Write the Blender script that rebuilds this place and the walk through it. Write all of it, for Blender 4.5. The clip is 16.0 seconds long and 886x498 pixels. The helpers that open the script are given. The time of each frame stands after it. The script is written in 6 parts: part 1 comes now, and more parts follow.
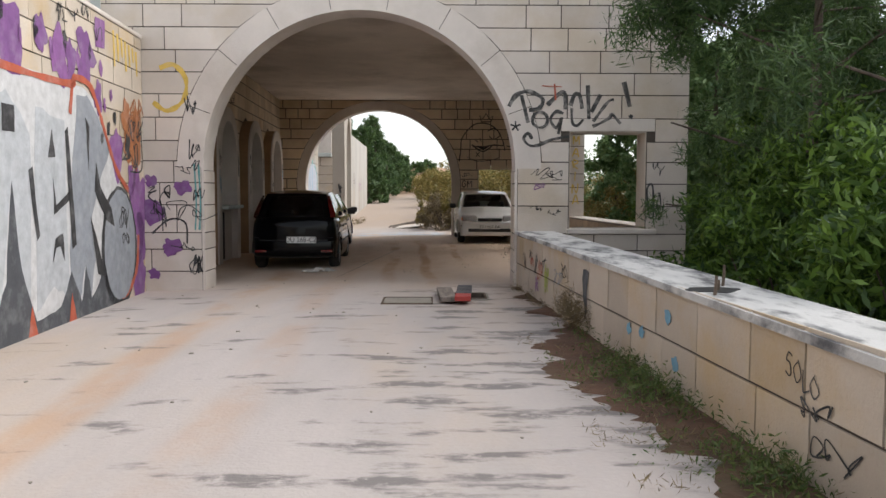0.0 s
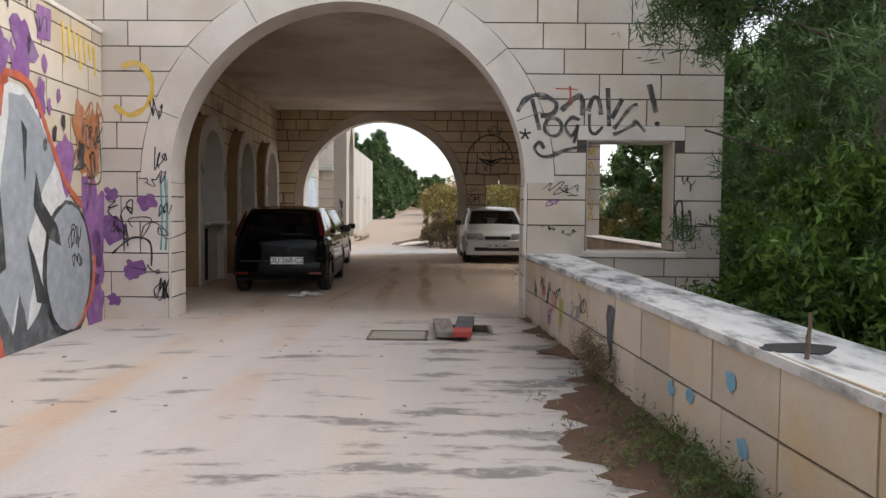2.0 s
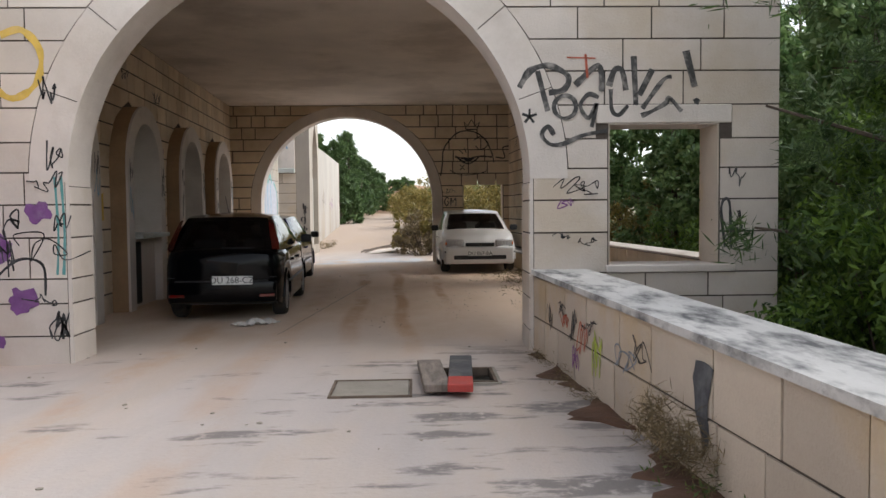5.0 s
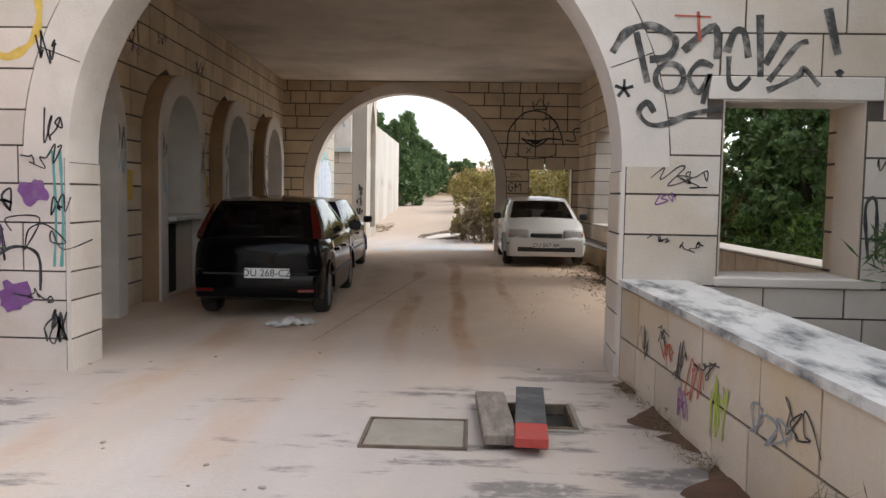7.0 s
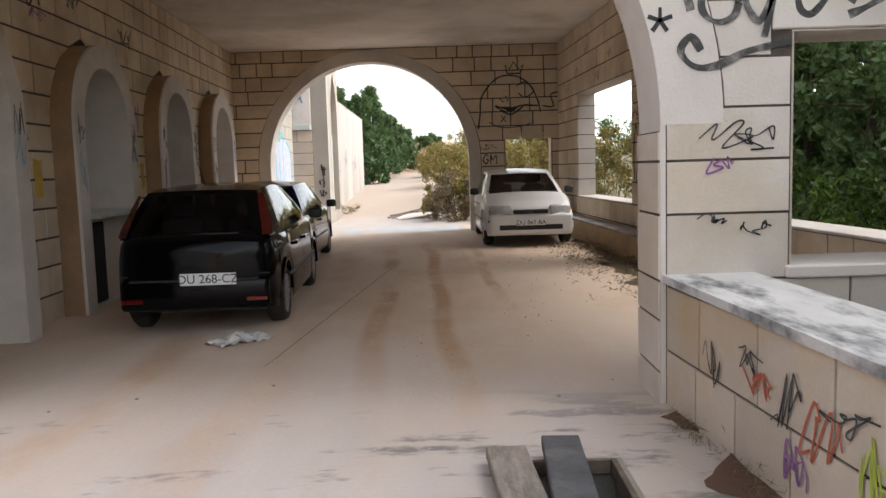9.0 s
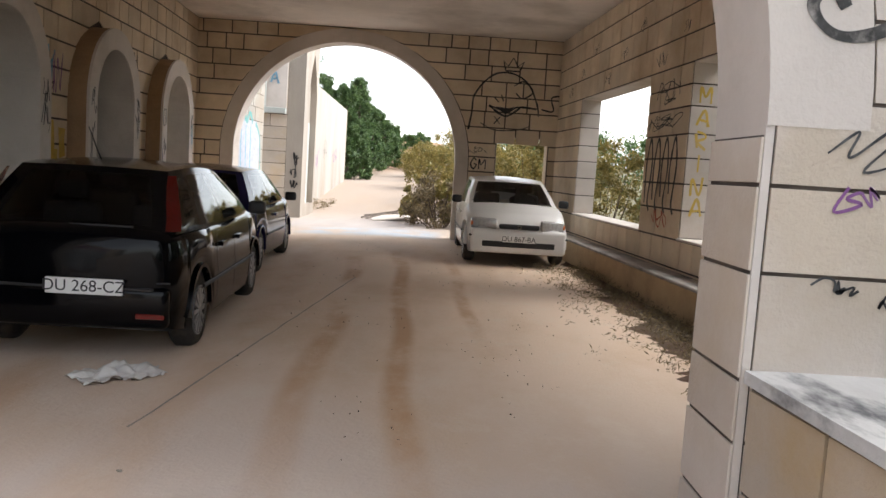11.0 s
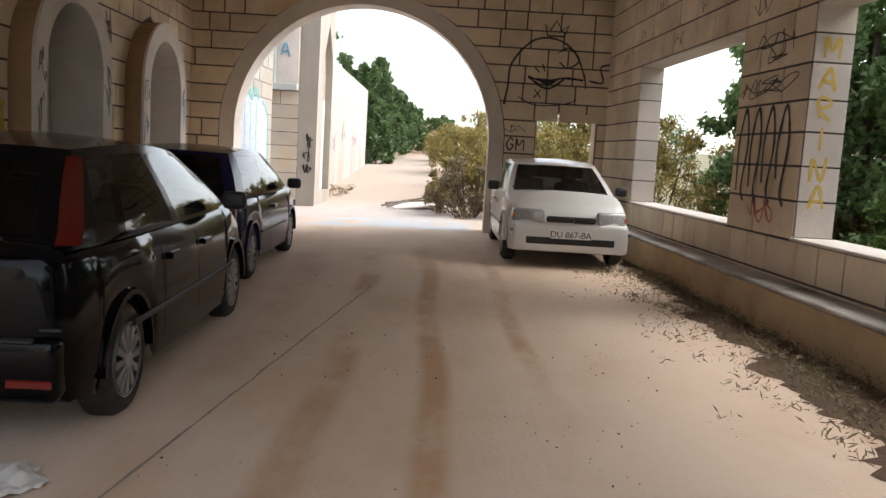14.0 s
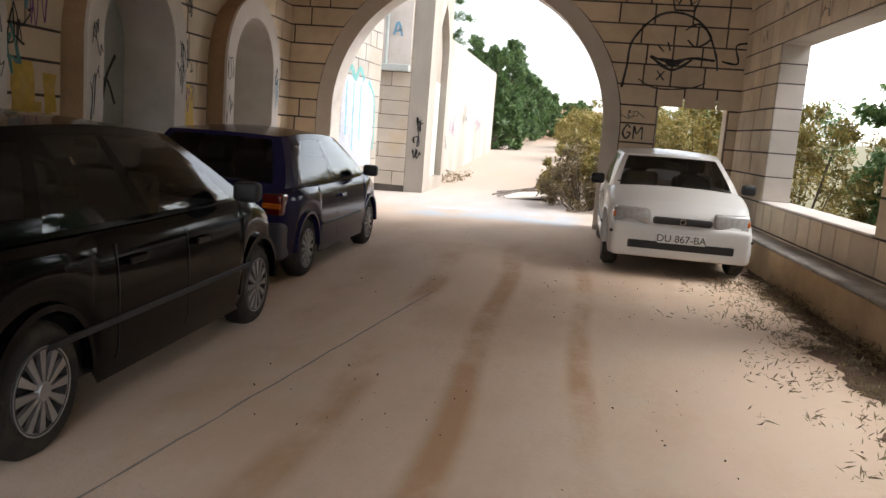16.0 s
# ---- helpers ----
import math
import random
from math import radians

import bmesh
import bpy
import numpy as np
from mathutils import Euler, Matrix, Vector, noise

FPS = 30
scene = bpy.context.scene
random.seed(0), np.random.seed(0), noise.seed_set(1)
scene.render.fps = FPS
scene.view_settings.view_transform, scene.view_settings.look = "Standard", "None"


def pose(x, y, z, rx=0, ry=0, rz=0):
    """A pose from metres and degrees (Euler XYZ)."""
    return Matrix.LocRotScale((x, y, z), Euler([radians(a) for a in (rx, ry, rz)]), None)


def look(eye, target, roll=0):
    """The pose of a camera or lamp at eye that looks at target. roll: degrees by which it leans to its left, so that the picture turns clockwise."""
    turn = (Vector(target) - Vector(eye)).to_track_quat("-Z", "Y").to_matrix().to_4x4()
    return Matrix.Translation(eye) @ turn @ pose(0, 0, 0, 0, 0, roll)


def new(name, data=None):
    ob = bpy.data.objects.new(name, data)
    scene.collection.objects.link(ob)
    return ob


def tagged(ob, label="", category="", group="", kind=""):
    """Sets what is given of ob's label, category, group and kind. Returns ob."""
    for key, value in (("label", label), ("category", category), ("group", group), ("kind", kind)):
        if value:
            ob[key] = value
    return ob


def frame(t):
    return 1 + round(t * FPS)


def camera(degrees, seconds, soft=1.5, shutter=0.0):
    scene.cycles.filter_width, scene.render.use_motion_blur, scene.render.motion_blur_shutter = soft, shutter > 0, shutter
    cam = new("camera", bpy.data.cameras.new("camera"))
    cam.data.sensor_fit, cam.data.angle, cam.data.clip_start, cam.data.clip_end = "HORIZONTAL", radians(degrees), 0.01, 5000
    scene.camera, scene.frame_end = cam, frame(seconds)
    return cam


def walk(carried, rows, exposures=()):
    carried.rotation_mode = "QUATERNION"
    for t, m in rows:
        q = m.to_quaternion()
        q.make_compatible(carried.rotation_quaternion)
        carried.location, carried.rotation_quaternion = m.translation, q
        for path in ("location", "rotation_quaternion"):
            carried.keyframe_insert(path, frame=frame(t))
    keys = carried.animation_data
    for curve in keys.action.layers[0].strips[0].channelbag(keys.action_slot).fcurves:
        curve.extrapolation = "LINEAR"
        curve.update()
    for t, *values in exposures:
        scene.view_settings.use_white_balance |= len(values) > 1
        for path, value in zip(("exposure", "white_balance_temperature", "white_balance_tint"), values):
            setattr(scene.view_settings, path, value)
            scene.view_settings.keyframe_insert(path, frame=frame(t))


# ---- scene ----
cam = camera(57.7, 16.0)
PATH = [
    (0, (0.667, 1.296, 1.338), (0.671, 3.291, 1.2), 0.2),
    (0.5, (0.734, 1.654, 1.325), (0.746, 3.652, 1.235), 0.8),
    (1, (0.732, 1.977, 1.372), (0.752, 3.97, 1.206), -0.4),
    (1.5, (0.836, 2.358, 1.376), (0.819, 4.357, 1.32), 1.3),
    (2, (0.804, 2.727, 1.356), (0.784, 4.724, 1.256), 0.5),
    (2.5, (0.762, 3.106, 1.349), (0.772, 5.104, 1.252), 0.1),
    (3, (0.734, 3.495, 1.366), (0.613, 5.491, 1.317), 1.3),
    (3.5, (0.754, 3.935, 1.358), (0.685, 5.933, 1.283), 1.0),
    (3.7, (0.702, 4.058, 1.352), (0.714, 6.058, 1.336), 1.2),
    (5.8, (0.635, 5.555, 1.458), (0.667, 7.551, 1.327), -1.4),
    (6, (0.641, 5.674, 1.477), (0.6, 7.671, 1.375), -0.5),
    (6.5, (0.647, 6.046, 1.468), (0.512, 8.034, 1.294), 0.9),
    (7, (0.611, 6.442, 1.461), (0.521, 8.435, 1.322), 1.0),
    (7.5, (0.547, 6.802, 1.407), (0.453, 8.792, 1.233), 0.6),
    (8, (0.543, 7.198, 1.435), (0.509, 9.184, 1.204), 2.0),
    (8.5, (0.485, 7.575, 1.429), (0.507, 9.567, 1.248), 1.8),
    (9, (0.447, 8.066, 1.481), (0.433, 10.056, 1.28), -1.7),
    (9.2, (0.474, 8.249, 1.51), (0.454, 10.243, 1.351), -1.0),
    (11.3, (0.541, 10.197, 1.456), (0.582, 12.185, 1.246), 3.8),
    (11.5, (0.516, 10.314, 1.482), (0.598, 12.3, 1.264), 2.3),
    (12, (0.449, 10.721, 1.544), (0.385, 12.714, 1.39), 0.4),
    (12.5, (0.409, 11.046, 1.478), (0.393, 13.035, 1.262), 2.8),
    (13, (0.345, 11.473, 1.472), (0.47, 13.459, 1.274), 2.2),
    (13.5, (0.367, 11.89, 1.429), (0.389, 13.879, 1.221), 2.0),
    (14, (0.411, 12.22, 1.406), (0.393, 14.206, 1.17), 3.4),
    (14.3, (0.446, 12.386, 1.429), (0.457, 14.373, 1.201), 2.7),
    (14.5, (0.416, 12.573, 1.418), (0.471, 14.561, 1.212), 4.0),
    (15, (0.493, 12.861, 1.489), (0.356, 14.843, 1.266), 2.8),
    (15.5, (0.712, 13.093, 1.484), (0.312, 15.034, 1.215), 4.8),
    (16, (0.941, 13.399, 1.462), (0.591, 15.346, 1.167), 4.5),
]
walk(cam, [(t, look(eye, target, roll)) for t, eye, target, roll in PATH],
     exposures=[(0.0, 1.05), (6.0, 1.35), (8.5, 1.65), (11.5, 1.85), (14.5, 1.9), (16.0, 2.0)])

# ---- world, sun, exposure ----
world = bpy.data.worlds.new("sky")
scene.world = world
world.use_nodes = True
wn = world.node_tree
sky = wn.nodes.new("ShaderNodeTexSky")
sky.sky_type = "NISHITA"
sky.sun_disc = False
sky.sun_elevation, sky.sun_rotation = radians(48), radians(82)
sky.air_density, sky.dust_density, sky.ozone_density = 1.0, 1.5, 1.0
haze = wn.nodes.new("ShaderNodeHueSaturation")
haze.inputs["Saturation"].default_value = 0.3
wn.links.new(sky.outputs[0], haze.inputs["Color"])
wn.links.new(haze.outputs[0], wn.nodes["Background"].inputs["Color"])
wn.nodes["Background"].inputs["Strength"].default_value = 0.15
sun = new("sun", bpy.data.lights.new("sun", "SUN"))
sun.data.energy, sun.data.angle, sun.data.color = 1.0, radians(50), (1.0, 0.96, 0.91)
sun.matrix_world = look((11, 1.5, 12.3), (0, 0, 0))

# ---- materials ----
def mat(name, base, vary=0.12, rough=0.8, scale=2.0, stain=None, stain_amt=0.35, stain_scale=0.7, bump=0.15, fine=60.0,
        metal=0.0, coat=0.0, per_piece=0.0, streak=None):
    """A two-scale procedural surface: broad stains, fine grain, relief, and a random shift for each piece."""
    m = bpy.data.materials.new(name)
    m.use_nodes = True
    t = m.node_tree
    N, L = t.nodes, t.links
    b = N["Principled BSDF"]
    b.inputs["Roughness"].default_value = rough
    b.inputs["Metallic"].default_value = metal
    b.inputs["Coat Weight"].default_value = coat
    b.inputs["Coat Roughness"].default_value = 0.04
    geo = N.new("ShaderNodeNewGeometry")
    mp = N.new("ShaderNodeMapping")
    mp.inputs["Scale"].default_value = streak or (1, 1, 1)
    L.new(geo.outputs["Position"], mp.inputs["Vector"])

    def noise_tex(sc, detail, raw=False):
        n = N.new("ShaderNodeTexNoise")
        n.inputs["Scale"].default_value, n.inputs["Detail"].default_value = sc, detail
        n.inputs["Roughness"].default_value = 0.62
        L.new(geo.outputs["Position"] if raw else mp.outputs[0], n.inputs["Vector"])
        return n

    def ramp(src, lo, hi):
        r = N.new("ShaderNodeMapRange")
        r.inputs["From Min"].default_value, r.inputs["From Max"].default_value = lo, hi
        L.new(src, r.inputs["Value"])
        return r.outputs[0]

    def mix(fac, a, c, mode="MIX"):
        x = N.new("ShaderNodeMix")
        x.data_type, x.blend_type = "RGBA", mode
        for sock, v in ((x.inputs[0], fac), (x.inputs[6], a), (x.inputs[7], c)):
            if isinstance(v, (int, float)):
                sock.default_value = v
            elif isinstance(v, tuple):
                sock.default_value = (*v, 1)
            else:
                L.new(v, sock)
        return x.outputs[2]

    dark = tuple(c * (1 - vary * 1.6) for c in base)
    lite = tuple(min(1, c * (1 + vary)) for c in base)
    col = mix(ramp(noise_tex(scale, 6).outputs[0], 0.3, 0.7), dark, lite)
    if stain:
        f = ramp(noise_tex(stain_scale, 8).outputs[0], 0.48, 0.66)
        k = N.new("ShaderNodeMath")
        k.operation = "MULTIPLY"
        k.inputs[1].default_value = stain_amt
        L.new(f, k.inputs[0])
        col = mix(k.outputs[0], col, stain)
    grain = noise_tex(fine, 3, True)
    g = ramp(grain.outputs[0], 0.25, 0.75)
    col = mix(min(1, vary * 1.5), col, mix(g, (0.35, 0.35, 0.35), (0.65, 0.65, 0.65)), "OVERLAY")
    if per_piece:
        oi = N.new("ShaderNodeObjectInfo")
        hs = N.new("ShaderNodeHueSaturation")
        r = N.new("ShaderNodeMapRange")
        r.inputs["To Min"].default_value, r.inputs["To Max"].default_value = 1 - per_piece, 1 + per_piece * 0.5
        L.new(oi.outputs["Random"], r.inputs["Value"])
        L.new(r.outputs[0], hs.inputs["Value"])
        L.new(col, hs.inputs["Color"])
        col = hs.outputs[0]
    L.new(col, b.inputs["Base Color"])
    if bump:
        bp = N.new("ShaderNodeBump")
        bp.inputs["Strength"].default_value, bp.inputs["Distance"].default_value = bump, 0.02
        L.new(grain.outputs[0], bp.inputs["Height"])
        L.new(bp.outputs[0], b.inputs["Normal"])
    return m


def leaf_mat(name, a, c):
    m = bpy.data.materials.new(name)
    m.use_nodes = True
    N, L = m.node_tree.nodes, m.node_tree.links
    geo = N.new("ShaderNodeNewGeometry")
    cr = N.new("ShaderNodeValToRGB")
    cr.color_ramp.elements[0].color, cr.color_ramp.elements[1].color = (*a, 1), (*c, 1)
    L.new(geo.outputs["Random Per Island"], cr.inputs[0])
    b = N["Principled BSDF"]
    L.new(cr.outputs[0], b.inputs["Base Color"])
    b.inputs["Roughness"].default_value = 0.55
    tr = N.new("ShaderNodeBsdfTranslucent")
    L.new(cr.outputs[0], tr.inputs[0])
    mx = N.new("ShaderNodeMixShader")
    mx.inputs[0].default_value = 0.3
    L.new(b.outputs[0], mx.inputs[1])
    L.new(tr.outputs[0], mx.inputs[2])
    L.new(mx.outputs[0], N["Material Output"].inputs[0])
    return m


def glass_mat(name, tint, alpha):
    m = bpy.data.materials.new(name)
    m.use_nodes = True
    N, L = m.node_tree.nodes, m.node_tree.links
    gl = N.new("ShaderNodeBsdfGlossy")
    gl.inputs["Roughness"].default_value = 0.03
    tp = N.new("ShaderNodeBsdfTransparent")
    tp.inputs[0].default_value = (*tint, 1)
    fr = N.new("ShaderNodeFresnel")
    fr.inputs[0].default_value = alpha
    mx = N.new("ShaderNodeMixShader")
    L.new(fr.outputs[0], mx.inputs[0])
    L.new(tp.outputs[0], mx.inputs[1])
    L.new(gl.outputs[0], mx.inputs[2])
    L.new(mx.outputs[0], N["Material Output"].inputs[0])
    return m


M_BLOCK = mat("white_stone_block", (0.66, 0.59, 0.525), 0.06, 0.85, 1.5, (0.50, 0.38, 0.22), 0.40, 0.8, 0.25, 45, per_piece=0.10)
M_BLOCK_IN = mat("cream_stone_block", (0.77, 0.645, 0.49), 0.09, 0.85, 1.5, (0.46, 0.30, 0.14), 0.5, 0.8, 0.25, 45, per_piece=0.12)
M_BLOCK_YEL = mat("yellow_stone_block", (0.57, 0.49, 0.40), 0.07, 0.85, 1.5, (0.55, 0.36, 0.13), 0.5, 0.9, 0.3, 45, per_piece=0.14)
M_MORTAR = mat("dark_joint", (0.11, 0.09, 0.075), 0.3, 0.95, 3)
M_PLASTER = mat("white_plaster", (0.69, 0.625, 0.565), 0.06, 0.85, 1.2, (0.42, 0.36, 0.29), 0.4, 0.9, 0.2, 40)
M_CEIL = mat("ceiling_plaster", (0.74, 0.66, 0.58), 0.08, 0.9, 0.8, (0.30, 0.24, 0.18), 0.5, 0.5, 0.15, 30)
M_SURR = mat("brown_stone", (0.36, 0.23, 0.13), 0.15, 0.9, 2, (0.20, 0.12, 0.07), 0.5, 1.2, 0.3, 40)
M_GREY = mat("grey_panel", (0.50, 0.53, 0.50), 0.08, 0.8, 1.5, (0.22, 0.24, 0.22), 0.5, 0.9, 0.15, 40)
M_TRIMB = mat("brown_trim", (0.28, 0.16, 0.09), 0.2, 0.8, 3)
M_CAP = mat("weathered_cap", (0.60, 0.59, 0.57), 0.08, 0.85, 3, (0.10, 0.10, 0.105), 0.95, 3.4, 0.4, 35, streak=(1.6, 0.6, 1))
M_LEDGE = mat("ledge_plaster", (0.50, 0.36, 0.21), 0.1, 0.9, 1.5, (0.25, 0.18, 0.11), 0.6, 0.9, 0.3, 35)
M_LEDGE_TOP = mat("ledge_top", (0.40, 0.37, 0.33), 0.15, 0.9, 3, (0.10, 0.09, 0.08), 0.85, 1.5, 0.4, 35)
M_BLOCK_H = mat("weathered_house_block", (0.38, 0.35, 0.31), 0.08, 0.85, 1.5, (0.36, 0.28, 0.18), 0.5, 0.7, 0.25, 45, per_piece=0.10)

# ---- building tools ----
def link_mesh(name, bm, material, parent=None, label="", smooth=False):
    me = bpy.data.meshes.new(name)
    bmesh.ops.recalc_face_normals(bm, faces=bm.faces[:])
    bm.to_mesh(me)
    bm.free()
    me.materials.append(material)
    if smooth:
        for p in me.polygons:
            p.use_smooth = True
    ob = new(name, me)
    if parent:
        ob.parent = parent
    if label:
        ob["label"] = label
    return ob


def part(name, bm, material, parent, label="", smooth=False):
    return link_mesh(name, bm, material, parent, label, smooth)


def box_bm(x0, x1, y0, y1, z0, z1, bevel=0.0, seg=1):
    bm = bmesh.new()
    bmesh.ops.create_cube(bm, size=1)
    for v in bm.verts:
        v.co = Vector(((x0 + x1) / 2 + v.co.x * (x1 - x0), (y0 + y1) / 2 + v.co.y * (y1 - y0), (z0 + z1) / 2 + v.co.z * (z1 - z0)))
    if bevel:
        bmesh.ops.bevel(bm, geom=bm.edges[:], offset=bevel, segments=seg, affect="EDGES", profile=0.5)
    return bm


def prism(bm, loops, y0, y1):
    """Extrudes a polygon with holes, given as (u, v) loops, between two depths."""
    from mathutils.geometry import tessellate_polygon
    pts = [p for lp in loops for p in lp]
    front = [bm.verts.new((u, y0, v)) for u, v in pts]
    back = [bm.verts.new((u, y1, v)) for u, v in pts]
    for tri in tessellate_polygon([[Vector((u, v, 0)) for u, v in lp] for lp in loops]):
        for vs in (front, back):
            try:
                bm.faces.new([vs[i] for i in tri])
            except ValueError:
                pass
    at = 0
    for lp in loops:
        n = len(lp)
        for i in range(n):
            a, c = at + i, at + (i + 1) % n
            bm.faces.new((front[a], front[c], back[c], back[a]))
        at += n
    return bm


def arc(cx, cz, r, a0, a1, n):
    return [(cx + r * math.cos(radians(a0 + (a1 - a0) * i / n)), cz + r * math.sin(radians(a0 + (a1 - a0) * i / n))) for i in range(n + 1)]


def wall_pose(a, b):
    """Local x runs from a to b, local y into the wall, away from its seen face."""
    ang = math.degrees(math.atan2(b[1] - a[1], b[0] - a[0]))
    return pose(a[0], a[1], 0, 0, 0, ang), math.hypot(b[0] - a[0], b[1] - a[1])


UNIT = bmesh.new()
bmesh.ops.create_cube(UNIT, size=1)
bmesh.ops.bevel(UNIT, geom=[e for e in UNIT.edges if all(v.co.y < 0 for v in e.verts)], offset=0.02, segments=1, affect="EDGES")
BLOCKS = {}


def block_mesh(material):
    if material.name not in BLOCKS:
        me = bpy.data.meshes.new("stone_block")
        UNIT.to_mesh(me)
        me.materials.append(material)
        BLOCKS[material.name] = me
    return BLOCKS[material.name]


JOINTS = [-0.13, 0.20, 0.52, 0.83, 1.16, 1.48, 1.79, 2.08, 2.41, 2.74, 3.05, 3.36, 3.68, 4.0, 4.32, 4.64, 4.96, 5.28, 5.6]
GAP = 0.008


def masonry(parent, length, joints, material, obstacles=(), seed=1, proud=0.012, lengths=(0.40, 0.80), u_from=0.0, gap=GAP):
    """Courses of single blocks on the seen face of a wall, cut to the arches and openings in it."""
    rnd = random.Random(seed)
    for z0, z1 in zip(joints, joints[1:]):
        zm = (z0 + z1) / 2
        cuts, spans = [], [(u_from, length, None, None)]
        for o in obstacles:
            nxt = []
            if o[0] == "rect" and o[3] < zm < o[4]:
                lo, hi, aL = o[1], o[2], None
            elif o[0] == "arch" and z0 < o[3] + o[2]:
                rad = o[4] if len(o) > 4 and zm < o[3] else o[2]
                half = [math.sqrt(max(0.0, rad ** 2 - max(0.0, min(z, o[3]) - o[3] if rad < o[2] else z - o[3]) ** 2)) for z in (z0, zm, z1)]
                lo, hi, aL = o[1] - half[0], o[1] + half[0], half
            else:
                continue
            for s0, s1, c0, c1 in spans:
                if hi <= s0 or lo >= s1:
                    nxt.append((s0, s1, c0, c1))
                    continue
                mid = (o[1], aL) if aL and aL[0] > aL[2] + 0.004 else None
                if lo > s0:
                    nxt.append((s0, lo, c0, mid))
                if hi < s1:
                    nxt.append((hi, s1, mid, c1))
            spans = nxt
        for s0, s1, c0, c1 in spans:
            u = s0 - (rnd.random() * 0.5 if c0 is None and s0 == u_from else 0)
            while u < s1 - 0.02:
                w = rnd.uniform(*lengths)
                e = u + w
                if s1 - e < 0.3:
                    e = s1
                a, b = max(u, s0), min(e, s1)
                jig = proud + rnd.uniform(-0.003, 0.003)
                left = c0 if a == s0 else None
                right = c1 if b == s1 else None
                if b - a > 0.04 or left or right:
                    if left or right:
                        L = [(left[0] + h, z) for h, z in zip(left[1], (z0, zm, z1))] if left else [(a, z0), (a, zm), (a, z1)]
                        R = [(right[0] - h, z) for h, z in zip(right[1], (z0, zm, z1))] if right else [(b, z0), (b, zm), (b, z1)]
                        L = [(p + gap, min(max(q, z0 + gap), z1 - gap)) for p, q in L]
                        R = [(p - gap, min(max(q, z0 + gap), z1 - gap)) for p, q in R]
                        if all(r[0] - l[0] > 0.005 for l, r in zip(L, R)):
                            bm = prism(bmesh.new(), [L[::-1] + R], -jig, 0.001)
                            part("stone_block", bm, material, parent)
                    else:
                        ob = new("stone_block", block_mesh(material))
                        ob.parent = parent
                        ob.location = ((a + b) / 2, -jig / 2, zm)
                        ob.scale = (b - a - 2 * gap, jig, z1 - z0 - 2 * gap)
                u = e


def voussoirs(parent, cx, cz, r, width, material, z_foot, n=9, proud=0.03):
    """A ring of arch stones with straight feet down to z_foot."""
    for i in range(n):
        a0, a1 = 180 * i / n + 0.12, 180 * (i + 1) / n - 0.12
        lp = arc(cx, cz, r - 0.012, a0, a1, 6) + arc(cx, cz, r + width, a1, a0, 6)
        part("arch_stone", prism(bmesh.new(), [lp], -proud, 0.002), material, parent)
    return parent


def setting(name, ob_pose, label, category="wall"):
    ob = new(name)
    ob.matrix_world = ob_pose
    return tagged(ob, label, category, kind="structure")


